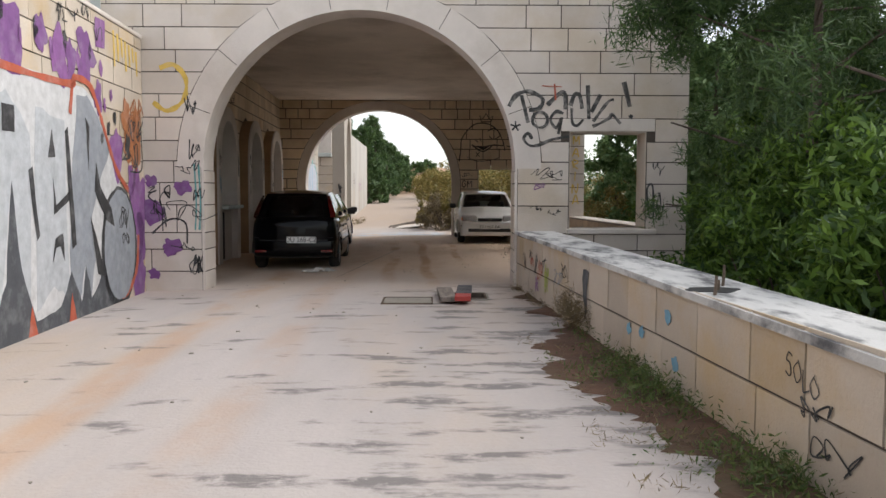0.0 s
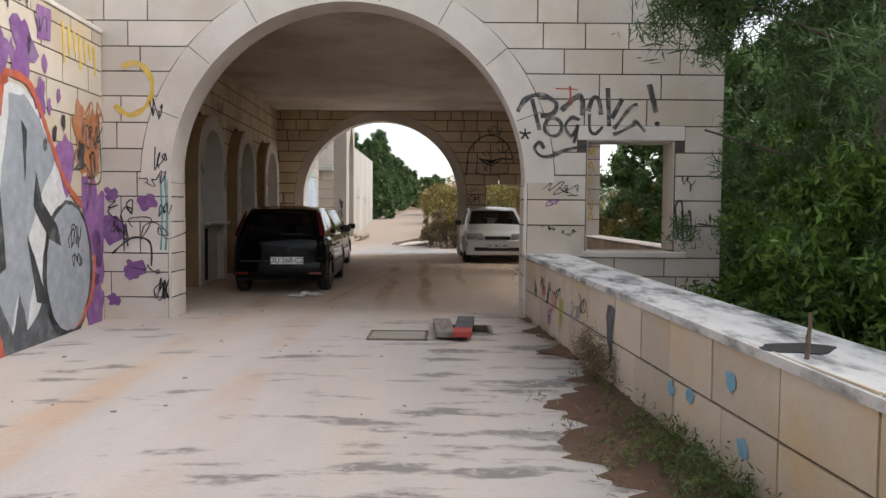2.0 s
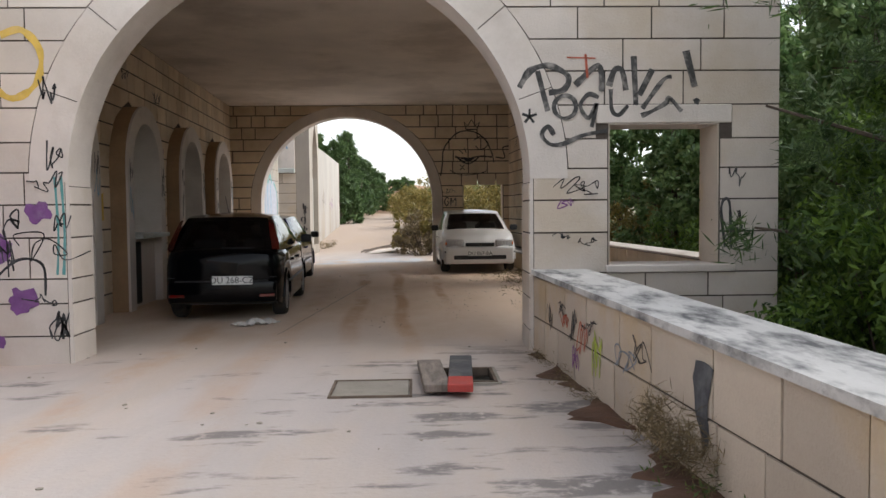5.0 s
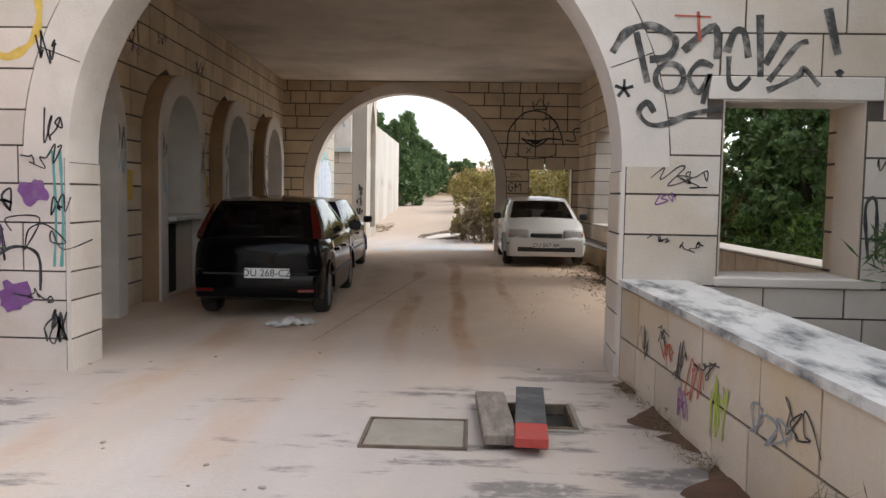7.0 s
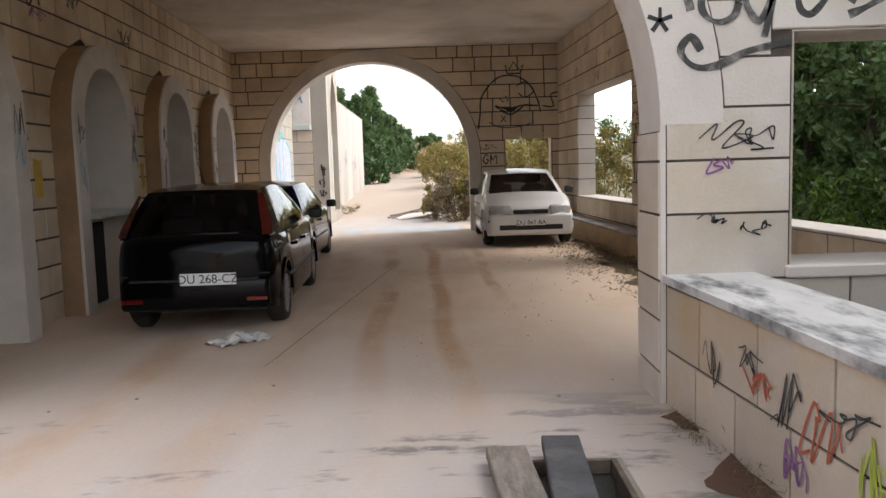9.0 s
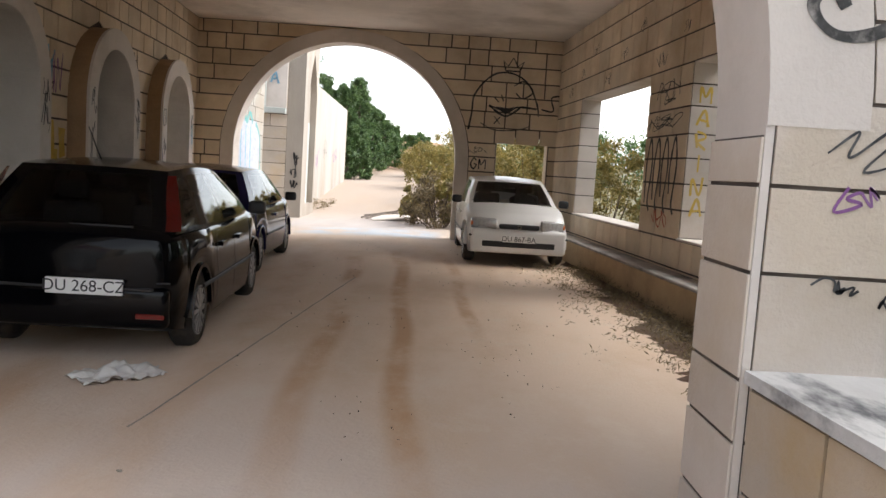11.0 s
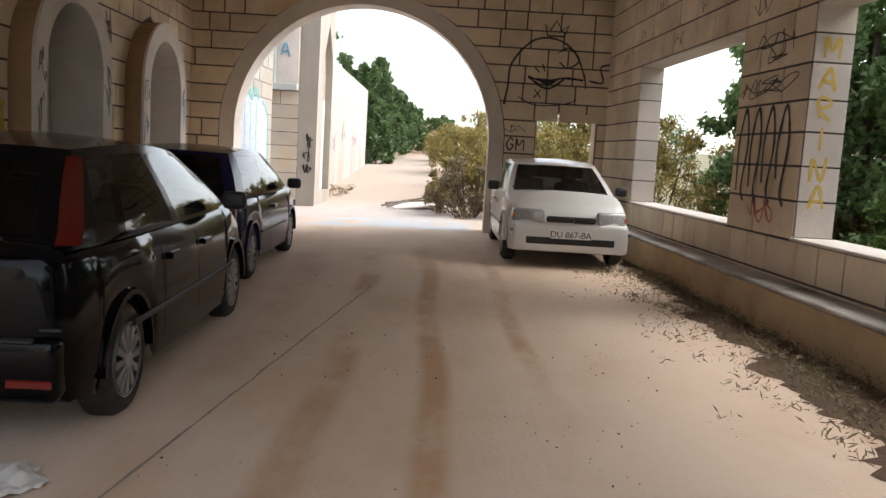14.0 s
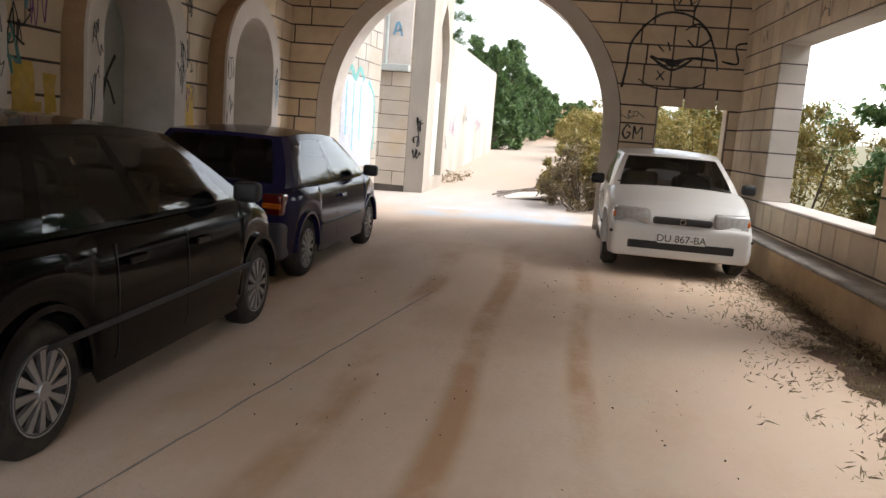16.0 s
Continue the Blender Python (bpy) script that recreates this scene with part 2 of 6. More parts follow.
# ---- ground: one sheet, driveway level, hollow beyond the parapet, road climbing away ----
def ground_mat():
    m = mat("pale_dusty_concrete", (0.43, 0.385, 0.36), 0.07, 0.9, 1.2, (0.52, 0.37, 0.22), 0.45, 0.35, 0.35, 30, streak=(1.0, 0.28, 1.0))
    N, L = m.node_tree.nodes, m.node_tree.links
    b = N["Principled BSDF"]
    src = b.inputs["Base Color"].links[0].from_socket
    geo = N.new("ShaderNodeNewGeometry")
    sep = N.new("ShaderNodeSeparateXYZ")
    L.new(geo.outputs["Position"], sep.inputs[0])

    def op(kind, a, c=0.0, clamp=False):
        n = N.new("ShaderNodeMath")
        n.operation, n.use_clamp = kind, clamp
        for sock, v in zip(n.inputs, (a, c)):
            if isinstance(v, (int, float)):
                sock.default_value = v
            else:
                L.new(v, sock)
        return n.outputs[0]

    def rng_(v, lo, hi):
        r = N.new("ShaderNodeMapRange")
        r.interpolation_type = "SMOOTHSTEP"
        r.inputs["From Min"].default_value, r.inputs["From Max"].default_value = lo, hi
        if lo > hi:
            r.inputs["From Min"].default_value, r.inputs["From Max"].default_value = hi, lo
            r.inputs["To Min"].default_value, r.inputs["To Max"].default_value = 1.0, 0.0
        L.new(v, r.inputs["Value"])
        return r.outputs[0]

    def tex(scale, stretch, detail=8, rough=0.65):
        mp = N.new("ShaderNodeMapping")
        mp.inputs["Scale"].default_value = stretch
        L.new(geo.outputs["Position"], mp.inputs["Vector"])
        n = N.new("ShaderNodeTexNoise")
        n.inputs["Scale"].default_value, n.inputs["Detail"].default_value, n.inputs["Roughness"].default_value = scale, detail, rough
        L.new(mp.outputs[0], n.inputs["Vector"])
        return n.outputs[0]

    def blend(fac, a, col):
        x = N.new("ShaderNodeMix")
        x.data_type = "RGBA"
        L.new(fac, x.inputs[0])
        L.new(a, x.inputs[6])
        x.inputs[7].default_value = (*col, 1)
        return x.outputs[2]

    X, Y = sep.outputs[0], sep.outputs[1]
    # tan dust under the roof, colour also lightened to add missing indoor light
    col = blend(op("MULTIPLY", op("MULTIPLY", rng_(Y, 11.0, 17.0), rng_(Y, 29.0, 26.0)), 0.85), src, (0.74, 0.57, 0.43))
    roofed = op("MULTIPLY", rng_(Y, 11.0, 16.0), rng_(Y, 30.0, 27.0))
    col = blend(op("MULTIPLY", op("MULTIPLY", rng_(tex(0.8, (1, 0.5, 1), 9, 0.7), 0.42, 0.66), roofed), 0.4), col, (0.52, 0.35, 0.20))
    col = blend(op("MULTIPLY", op("MULTIPLY", rng_(tex(2.6, (1, 0.7, 1), 9, 0.75), 0.5, 0.68), roofed), 0.4), col, (0.66, 0.58, 0.48))
    # rusty wheel tracks along the drive
    xs_ = op("ADD", X, op("MULTIPLY", Y, 0.035))
    wob = op("MULTIPLY", op("SUBTRACT", tex(0.16, (1, 1, 1), 1), 0.5), 1.0)
    for c, wd, amt, y0, y1 in ((0.28, 0.17, 0.7, 12.0, 16.0), (0.93, 0.15, 0.8, 12.0, 15.0), (1.68, 0.13, 0.75, 16.0, 18.0), (-1.55, 0.3, 0.5, 0.0, 3.0), (-0.45, 0.3, 0.3, 2.0, 5.0)):
        d = op("ABSOLUTE", op("SUBTRACT", op("ADD", xs_, wob), c))
        f = op("MULTIPLY", op("MULTIPLY", rng_(d, wd, wd * 0.25), rng_(tex(0.9, (1, 0.5, 1)), 0.36, 0.6)), amt)
        f = op("MULTIPLY", op("MULTIPLY", f, rng_(Y, y0, y1)), rng_(Y, 25.0, 22.0))
        col = blend(f, col, (0.44, 0.25, 0.12))
    # dark lichen marks, thicker towards the parapet
    marks = tex(2.1, (0.5, 1.5, 1), 10, 0.62)
    bias = op("MULTIPLY", rng_(X, -1.2, 1.8), 0.10)
    f = op("MULTIPLY", rng_(op("ADD", marks, bias), 0.58, 0.67), 0.8)
    f = op("MULTIPLY", f, rng_(Y, 13.6, 12.2))
    f = op("MULTIPLY", f, rng_(tex(9, (1, 1, 1), 4), 0.30, 0.5))
    col = blend(f, col, (0.13, 0.12, 0.115))
    small = op("MULTIPLY", op("MULTIPLY", rng_(tex(4.2, (0.5, 1.6, 1), 5), 0.69, 0.73), 0.7), rng_(Y, 26.0, 10.0))
    col = blend(small, col, (0.12, 0.11, 0.10))
    # pale blue patch on the ground just past the far arch
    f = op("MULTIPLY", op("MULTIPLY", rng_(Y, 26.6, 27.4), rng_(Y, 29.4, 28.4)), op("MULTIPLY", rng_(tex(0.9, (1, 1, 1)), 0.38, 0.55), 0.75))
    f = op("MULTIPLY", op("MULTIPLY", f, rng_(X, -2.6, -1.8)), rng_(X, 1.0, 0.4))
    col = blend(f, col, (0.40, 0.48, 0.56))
    col = blend(op("MULTIPLY", rng_(Y, 29.0, 36.0), 0.7), col, (0.34, 0.25, 0.175))
    # bare orange earth off the road and up the hill
    off = op("MAXIMUM", rng_(X, 5.2, 6.2), op("MAXIMUM", rng_(Y, 60.0, 70.0), rng_(op("ADD", X, op("MULTIPLY", Y, 0.02)), 1.4, 2.4)))
    col = blend(op("MULTIPLY", op("MULTIPLY", off, rng_(Y, 28.0, 30.0)), 0.9), col, (0.34, 0.20, 0.11))
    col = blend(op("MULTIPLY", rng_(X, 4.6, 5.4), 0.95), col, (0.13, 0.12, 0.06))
    L.new(col, b.inputs["Base Color"])
    return m


M_GROUND = ground_mat()
M_EARTH = mat("dry_earth", (0.11, 0.058, 0.035), 0.25, 0.95, 2.5, (0.09, 0.08, 0.04), 0.6, 0.8, 0.6, 18)


def smoothstep(a, b, x):
    t = min(1.0, max(0.0, (x - a) / (b - a)))
    return t * t * (3 - 2 * t)


def right_edge(y):
    return 2.95 - 0.0765 * y if y < 13 else 4.5 - 0.0616 * (y - 3)


def ground_z(x, y):
    z = -0.03 * max(0.0, -x - 0.5)
    z = max(z, -0.12)
    z += 0.75 * smoothstep(32, 54, y) + 0.05 * max(0.0, y - 54) - 0.00018 * max(0.0, y - 54) ** 2 * (y < 190)
    z += 3.2 * math.exp(-((x + 8) / 16) ** 2 - ((y - 112) / 22) ** 2)
    out = smoothstep(0.3, 3.0, x - right_edge(min(y, 30)))
    z -= 1.5 * out * (1 - smoothstep(30, 45, y))
    return z


bm = bmesh.new()
HX, HY = (0.78, 1.26), (11.34, 11.96)
xs = [-400, -150, -60, -25, -12] + [-7 + 0.5 * i for i in range(45)] + [20, 30, 60, 150, 400]
xs = sorted([x for x in xs if not HX[0] <= x <= HX[1]] + list(HX))
ys = [-300, -100, -40, -15] + [-6 + 0.6 * i for i in range(110)] + [64, 72, 85, 100, 130, 180, 190, 300, 600, 1200]
ys = sorted([y for y in ys if not HY[0] <= y <= HY[1]] + list(HY))
gridv = [[bm.verts.new((x, y, ground_z(x, y) if y < 189 else min(ground_z(x, 185), 4.0))) for x in xs] for y in ys]
for j in range(len(ys) - 1):
    for i in range(len(xs) - 1):
        if HX[0] <= xs[i] < HX[1] and HY[0] <= ys[j] < HY[1]:
            continue
        bm.faces.new((gridv[j][i], gridv[j][i + 1], gridv[j + 1][i + 1], gridv[j + 1][i]))
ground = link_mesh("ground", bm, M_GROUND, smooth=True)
tagged(ground, "pale dusty concrete driveway running on into earth", "ground", kind="structure")

# ---- front wall with the great arch ----
FY, FT = 12.9, 0.5
m, _ = wall_pose((-7.0, FY), (4.2, FY))
wall_front = setting("wall_front", m, "white stone block facade with a round arch and a window opening")
FCX, FR, FS = 6.485, 2.25, 1.69
FL = 11.2
win = (9.5, 10.6, 0.83, 2.23)
loop = [(0, -0.4), (FCX - FR, -0.4), *arc(FCX, FS, FR, 180, 0, 40), (FCX + FR, -0.4), (FL, -0.4), (FL, 5.6), (0, 5.6)]
hole = [(win[0], win[2]), (win[0], win[3]), (win[1], win[3]), (win[1], win[2])]
part("wall_core", prism(bmesh.new(), [loop, hole], 0, FT), M_MORTAR, wall_front)
RING = 0.36
voussoirs(wall_front, FCX, FS, FR, RING, M_PLASTER, 0.0, 9, 0.016)
bm = bmesh.new()
inn = [(FCX - FR + 0.012, -0.3), *arc(FCX, FS, FR - 0.012, 180, 0, 48), (FCX + FR - 0.012, -0.3)]
out = [(FCX + FR + 0.02, -0.3), *arc(FCX, FS, FR + 0.02, 0, 180, 48), (FCX - FR - 0.02, -0.3)]
part("arch_lining", prism(bm, [inn + out], -0.008, FT + 0.01), M_PLASTER, wall_front, "smooth plastered inner face of the arch")
part("lintel", box_bm(win[0] - 0.12, win[1] + 0.12, -0.02, FT - 0.01, win[3], 2.41, 0.008), M_PLASTER, wall_front)
part("window_sill", box_bm(win[0] - 0.03, win[1] + 0.16, -0.05, FT + 0.03, win[2] - 0.07, win[2] + 0.006, 0.01), M_PLASTER, wall_front)
part("soffit", box_bm(win[0] + 0.001, win[1] - 0.001, 0.004, FT - 0.004, win[3] - 0.012, win[3] - 0.001), M_PLASTER, wall_front)
for u0, u1 in ((win[0], win[0] + 0.015), (win[1] - 0.015, win[1])):
    part("reveal", box_bm(u0, u1, 0.005, FT - 0.015, win[2] + 0.002, win[3] - 0.002), M_BLOCK_YEL, wall_front)

# ---- graffiti wall beside the drive ----
GW_A, GW_B = (-2.83 + 0.061 * 5, -5.0), (-2.83 - 0.061 * 12.88, 12.88)
m, GL = wall_pose(GW_A, GW_B)
wall_graffiti = setting("wall_west", m, "cream stone block wall covered in colourful graffiti")
part("wall_core", prism(bmesh.new(), [[(0, -0.4), (GL, -0.4), (GL, 3.5), (0, 3.5)]], 0, 0.4), M_MORTAR, wall_graffiti)
part("coping", box_bm(0, GL, -0.03, 0.43, 3.5, 3.56, 0.01), M_PLASTER, wall_graffiti)

M_GAP_SHADE = mat("gap_shade_black", (0.015, 0.014, 0.013), 0.2, 0.9, 4)
# ---- arcade wall inside ----
ARC_A, ARC_B = (-3.2 - 0.047 * 13.4, 13.4), (-3.2 - 0.047 * 26.99, 26.99)
m, AL = wall_pose(ARC_A, ARC_B)
wall_arcade = setting("wall_arcade", m, "cream block wall with a row of blind round arches")
CEIL = 4.27
NICHES = [(1.6, 0.77, 2.08, None), (4.85, 0.77, 2.08, 1.0), (8.05, 0.77, 2.08, None), (11.3, 0.77, 2.08, None)]
loop = [(0, -0.4)]
for u, r, sp, sill in NICHES:
    loop += [(u - r, -0.4), *arc(u, sp, r, 180, 0, 20), (u + r, -0.4)]
loop += [(AL, -0.4), (AL, CEIL), (0, CEIL)]
part("wall_core", prism(bmesh.new(), [loop], 0, 0.35), M_MORTAR, wall_arcade)
part("back_wall", box_bm(-0.5, AL, 0.36, 0.5, -0.4, CEIL), M_GREY, wall_arcade, "grey rendered blind panels in the arches")
for u, r, sp, sill in NICHES:
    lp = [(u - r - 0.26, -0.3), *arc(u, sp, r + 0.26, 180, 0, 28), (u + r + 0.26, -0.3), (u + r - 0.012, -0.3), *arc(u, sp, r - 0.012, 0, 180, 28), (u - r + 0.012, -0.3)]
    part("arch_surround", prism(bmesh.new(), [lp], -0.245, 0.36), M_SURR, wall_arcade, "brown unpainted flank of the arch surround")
    lp = [(u - r - 0.264, -0.3), *arc(u, sp, r + 0.264, 180, 0, 28), (u + r + 0.264, -0.3), (u + r - 0.016, -0.3), *arc(u, sp, r - 0.016, 0, 180, 28), (u - r + 0.016, -0.3)]
    part("arch_face", prism(bmesh.new(), [lp], -0.28, -0.244), M_PLASTER, wall_arcade, "pale plastered face of the arch surround")
    lp = [(u - r + 0.02, -0.3), *arc(u, sp, r - 0.02, 180, 0, 28), (u + r - 0.02, -0.3), (u + r - 0.006, -0.3), *arc(u, sp, r - 0.006, 0, 180, 28), (u - r + 0.006, -0.3)]
    part("arch_lining", prism(bmesh.new(), [lp], -0.27, 0.358), M_PLASTER, wall_arcade, "pale plastered inner face of the arch")
    if sill:
        part("counter", box_bm(u - r + 0.02, u + r + 0.04, -0.40, 0.34, sill, sill + 0.07, 0.01), M_GREY, wall_arcade, "grey stone counter slab")
        # solid black slab gives the shade of an open gap below the counter
        part("dark_gap", box_bm(u - r + 0.06, u - r + 0.62, -0.19, -0.15, -0.05, sill - 0.06, 0.015), M_GAP_SHADE, wall_arcade, "black slab in place of the shaded gap under the counter")
        part("counter_front", box_bm(u - r + 0.02, u + r - 0.02, -0.15, 0.34, -0.3, sill - 0.002), M_PLASTER, wall_arcade)

# ---- far wall with the second arch ----
BY = 27.0
m, BL = wall_pose((-4.58, BY), (3.16, BY))
wall_far = setting("wall_far", m, "cream block wall with a round arch and a small opening")
BCX, BR, BS = 3.245, 2.335, 1.64
bwin = (6.41, 7.5, 0.83, 2.24)
loop = [(-0.4, -0.4), (BCX - BR, -0.4), *arc(BCX, BS, BR, 180, 0, 40), (BCX + BR, -0.4), (BL + 0.4, -0.4), (BL + 0.4, 5.6), (-0.4, 5.6)]
hole = [(bwin[0], bwin[2]), (bwin[0], bwin[3]), (bwin[1], bwin[3]), (bwin[1], bwin[2])]
part("wall_core", prism(bmesh.new(), [loop, hole], 0, 0.45), M_MORTAR, wall_far)
lp = [(BCX - BR + 0.012, -0.3), *arc(BCX, BS, BR - 0.012, 180, 0, 48), (BCX + BR - 0.012, -0.3), (BCX + BR + 0.26, -0.3), *arc(BCX, BS, BR + 0.26, 0, 180, 48), (BCX - BR - 0.26, -0.3)]
part("arch_lining", prism(bmesh.new(), [lp], -0.03, 0.47), M_PLASTER, wall_far, "smooth plastered arch ring")
part("window_sill", box_bm(bwin[0] - 0.02, bwin[1] + 0.02, -0.03, 0.48, bwin[2] - 0.05, bwin[2] + 0.006, 0.008), M_PLASTER, wall_far)
part("soffit", box_bm(bwin[0] + 0.001, bwin[1] - 0.001, 0.004, 0.446, bwin[3] - 0.012, bwin[3] - 0.001), M_PLASTER, wall_far)
for u0, u1 in ((bwin[0], bwin[0] + 0.015), (bwin[1] - 0.015, bwin[1])):
    part("reveal", box_bm(u0, u1, 0.005, 0.445, bwin[2], bwin[3]), M_BLOCK_YEL, wall_far)

# ---- open side with pillar, sill wall, beam and ledge ----
def side_x(y):
    return 4.75 - 0.0616 * y


m, SL = wall_pose((side_x(26.99), 26.99), (side_x(13.42), 13.42))
wall_side = setting("wall_east", m, "cream block side wall with wide unglazed openings")
ops = [(2.0, 5.88, 0.8, 2.93), (7.4, 12.8, 0.8, 2.93)]
holes = [[(a, c), (a, d), (b, d), (b, c)] for a, b, c, d in ops]
part("wall_core", prism(bmesh.new(), [[(0, -2.0), (SL, -2.0), (SL, 5.6), (0, 5.6)]] + holes, 0, 0.36), M_MORTAR, wall_side)
for a, b, c, d in ops:
    part("window_sill", box_bm(a + 0.001, b - 0.001, -0.04, 0.40, c, c + 0.03, 0.008), M_PLASTER, wall_side)
    part("soffit", box_bm(a, b, 0.003, 0.357, d - 0.015, d - 0.001), M_CEIL, wall_side)
ledge_a, ledge_b = (4.36 - 0.0583 * 26.98, 26.98), (4.36 - 0.0583 * 13.42, 13.42)
m, LL = wall_pose(ledge_a, ledge_b)
ledge = setting("ledge", m, "low rendered ledge with a dirty worn top", "ledge")
part("ledge_body", box_bm(0, LL, 0, 0.36, -0.3, 0.38, 0.012), M_LEDGE, ledge)
part("ledge_top", box_bm(0, LL, -0.03, 0.37, 0.381, 0.42, 0.012), M_LEDGE_TOP, ledge)

# ---- ceiling and roof ----
bm = prism(bmesh.new(), [[(-4.6, 13.39), (4.3, 13.39), (3.5, 27.01), (-4.9, 27.01)]], CEIL, CEIL + 0.25)
for v in bm.verts:
    v.co = Vector((v.co.x, v.co.z, v.co.y))
tagged(link_mesh("ceiling", bm, M_CEIL), "stained pale plaster ceiling of the passage", "ceiling", kind="structure")

# ---- parapet ----
PA, PB = (2.75 - 0.0765 * 12.88, 12.88), (2.75 + 0.0765 * 5, -5.0)
m, PL = wall_pose(PA, PB)
parapet = setting("wall_parapet", m, "low yellowed stone block parapet with a blackened cap")


def par_top(u):
    return 0.80 - 0.0116 * u


part("wall_core", prism(bmesh.new(), [[(0, -2.0), (PL, -2.0), (PL, par_top(PL) - 0.05), (0, par_top(0) - 0.05)]], 0, 0.45), M_MORTAR, parapet)
part("coping", prism(bmesh.new(), [[(0, par_top(0) - 0.048), (PL, par_top(PL) - 0.048), (PL, par_top(PL)), (0, par_top(0))]], -0.035, 0.52), M_CAP, parapet, "white stone cap blackened by lichen")

# ---- building beyond the second arch ----
M_WHITEW = mat("white_render", (0.40, 0.375, 0.34), 0.1, 0.85, 1.0, (0.30, 0.23, 0.15), 0.5, 0.6, 0.2, 30, streak=(1, 1, 0.35))
M_BUTT = mat("weathered_buttress", (0.38, 0.335, 0.285), 0.12, 0.9, 1.2, (0.20, 0.15, 0.11), 0.55, 0.8, 0.3, 30, streak=(1, 1, 0.3))
bld = setting("wall_house", pose(0, 0, 0), "white rendered house wall with a tall buttress and block courses")


def gwall(name, a, b, z0, z1, th, material, joints=None, seed=1, label=""):
    m, ln = wall_pose(a, b)
    ob = setting(name, m, label or "white stone block wall of the house beyond")
    part("wall_core", prism(bmesh.new(), [[(0, z0), (ln, z0), (ln, z1), (0, z1)]], 0, th), M_MORTAR if joints else material, ob)
    if joints:
        masonry(ob, ln, joints, material, [], seed)
    return ob


JH = [0.05 + 0.33 * i for i in range(21)]
house_1 = gwall("wall_house_1", (-3.82, 27.5), (-3.8, 30.5), -0.4, 6.9, 0.8, M_BLOCK_H, JH, 21)
house_2 = gwall("wall_house_2", (-5.0, 32.0), (-3.47, 32.0), -0.4, 6.9, 0.4, M_BLOCK_YEL, JH, 22)
part("shelf", box_bm(0.6, 1.5, -0.22, 0.0, 2.7, 2.85, 0.01), M_GREY, house_2)
part("upper_panel", box_bm(0.6, 1.5, -0.06, 0.0, 2.852, 4.6, 0.01), M_PLASTER, house_2)
part("lamp_box", box_bm(1.1, 1.32, -0.28, -0.06, 4.75, 5.0, 0.02), M_GREY, house_2)
bm = bmesh.new()
bmesh.ops.create_cone(bm, cap_ends=True, segments=10, radius1=0.04, radius2=0.04, depth=3.9, matrix=pose(0.92, -0.11, 4.81))
part("drain_pipe", bm, M_GREY, house_2, "grey drain pipe")
NY0, NY1, NS = 32.75, 34.15, 3.35
lp = [(32.0, -0.4), (34.4, -0.4), (34.4, 7.0), (32.0, 7.0)]
point = [(NY0, 0.25), (NY1, 0.25)] + [(NY1 - 0.7 * (i / 10) ** 1.6, NS + 1.15 * i / 10) for i in range(11)] + [(NY0 + 0.7 * (i / 10) ** 1.6, NS + 1.15 * i / 10) for i in range(9, -1, -1)]
bm = prism(bmesh.new(), [lp, point], 3.02, 3.2)
for v in bm.verts:
    v.co = Vector((-v.co.y, v.co.x, v.co.z))
part("buttress", bm, M_BUTT, bld, "tall weathered buttress with a pointed niche")
part("buttress_core", box_bm(-3.47, -3.2, 32.0, 34.4, -0.4, 7.0), M_BUTT, bld)
part("blind_niche", box_bm(-3.2, -3.19, NY0 - 0.1, NY1 + 0.1, 0.2, 2.6), M_GREY, bld, "grey lower panel of the pointed niche")
wall_long = gwall("wall_house_3", (-3.5, 34.4), (-3.87, 50.4), -0.4, 4.1, 0.4, M_WHITEW, None, 1, "long white rendered wall beside the road")

# ---- vegetation ----
M_BARK = mat("bark", (0.12, 0.09, 0.07), 0.3, 0.95, 8, bump=0.6, fine=25)
M_LEAF_A = leaf_mat("leaf_green", (0.022, 0.06, 0.010), (0.17, 0.28, 0.04))
M_LEAF_P = leaf_mat("pine_needles", (0.028, 0.065, 0.02), (0.11, 0.18, 0.05))
M_LEAF_Y = leaf_mat("autumn_scrub", (0.12, 0.12, 0.03), (0.34, 0.25, 0.07))
M_LEAF_D = leaf_mat("dry_brush", (0.10, 0.075, 0.045), (0.26, 0.20, 0.10))
M_LEAF_O = leaf_mat("poplar_leaf", (0.08, 0.16, 0.05), (0.24, 0.34, 0.13))
M_GRASS = leaf_mat("grass_blades", (0.05, 0.10, 0.02), (0.16, 0.20, 0.06))


def leaves(rng, clumps, per, size, slim=0.5, spread=1.0):
    """Many small leaf blades gathered in tufts: two triangles each."""
    c = np.repeat(clumps[:, :3], per, 0)
    r = np.repeat(clumps[:, 3], per)[:, None]
    p = c + rng.normal(0, 0.42, c.shape) * r * spread
    n = len(p)
    a = rng.normal(0, 1, (n, 3))
    a[:, 2] += 0.25
    a /= np.linalg.norm(a, axis=1)[:, None]
    b = np.cross(a, rng.normal(0, 1, (n, 3)))
    b /= np.linalg.norm(b, axis=1)[:, None] + 1e-9
    s = size * rng.uniform(0.6, 1.4, (n, 1))
    v = np.stack([p - a * s, p + b * s * slim, p + a * s, p - b * s * slim], 1).reshape(-1, 3)
    return v, np.arange(4 * n).reshape(-1, 4)


def mesh_np(name, v, f, material, parent=None):
    me = bpy.data.meshes.new(name)
    me.from_pydata(v.tolist(), [], f.tolist())
    me.materials.append(material)
    ob = new(name, me)
    ob.parent = parent
    return ob


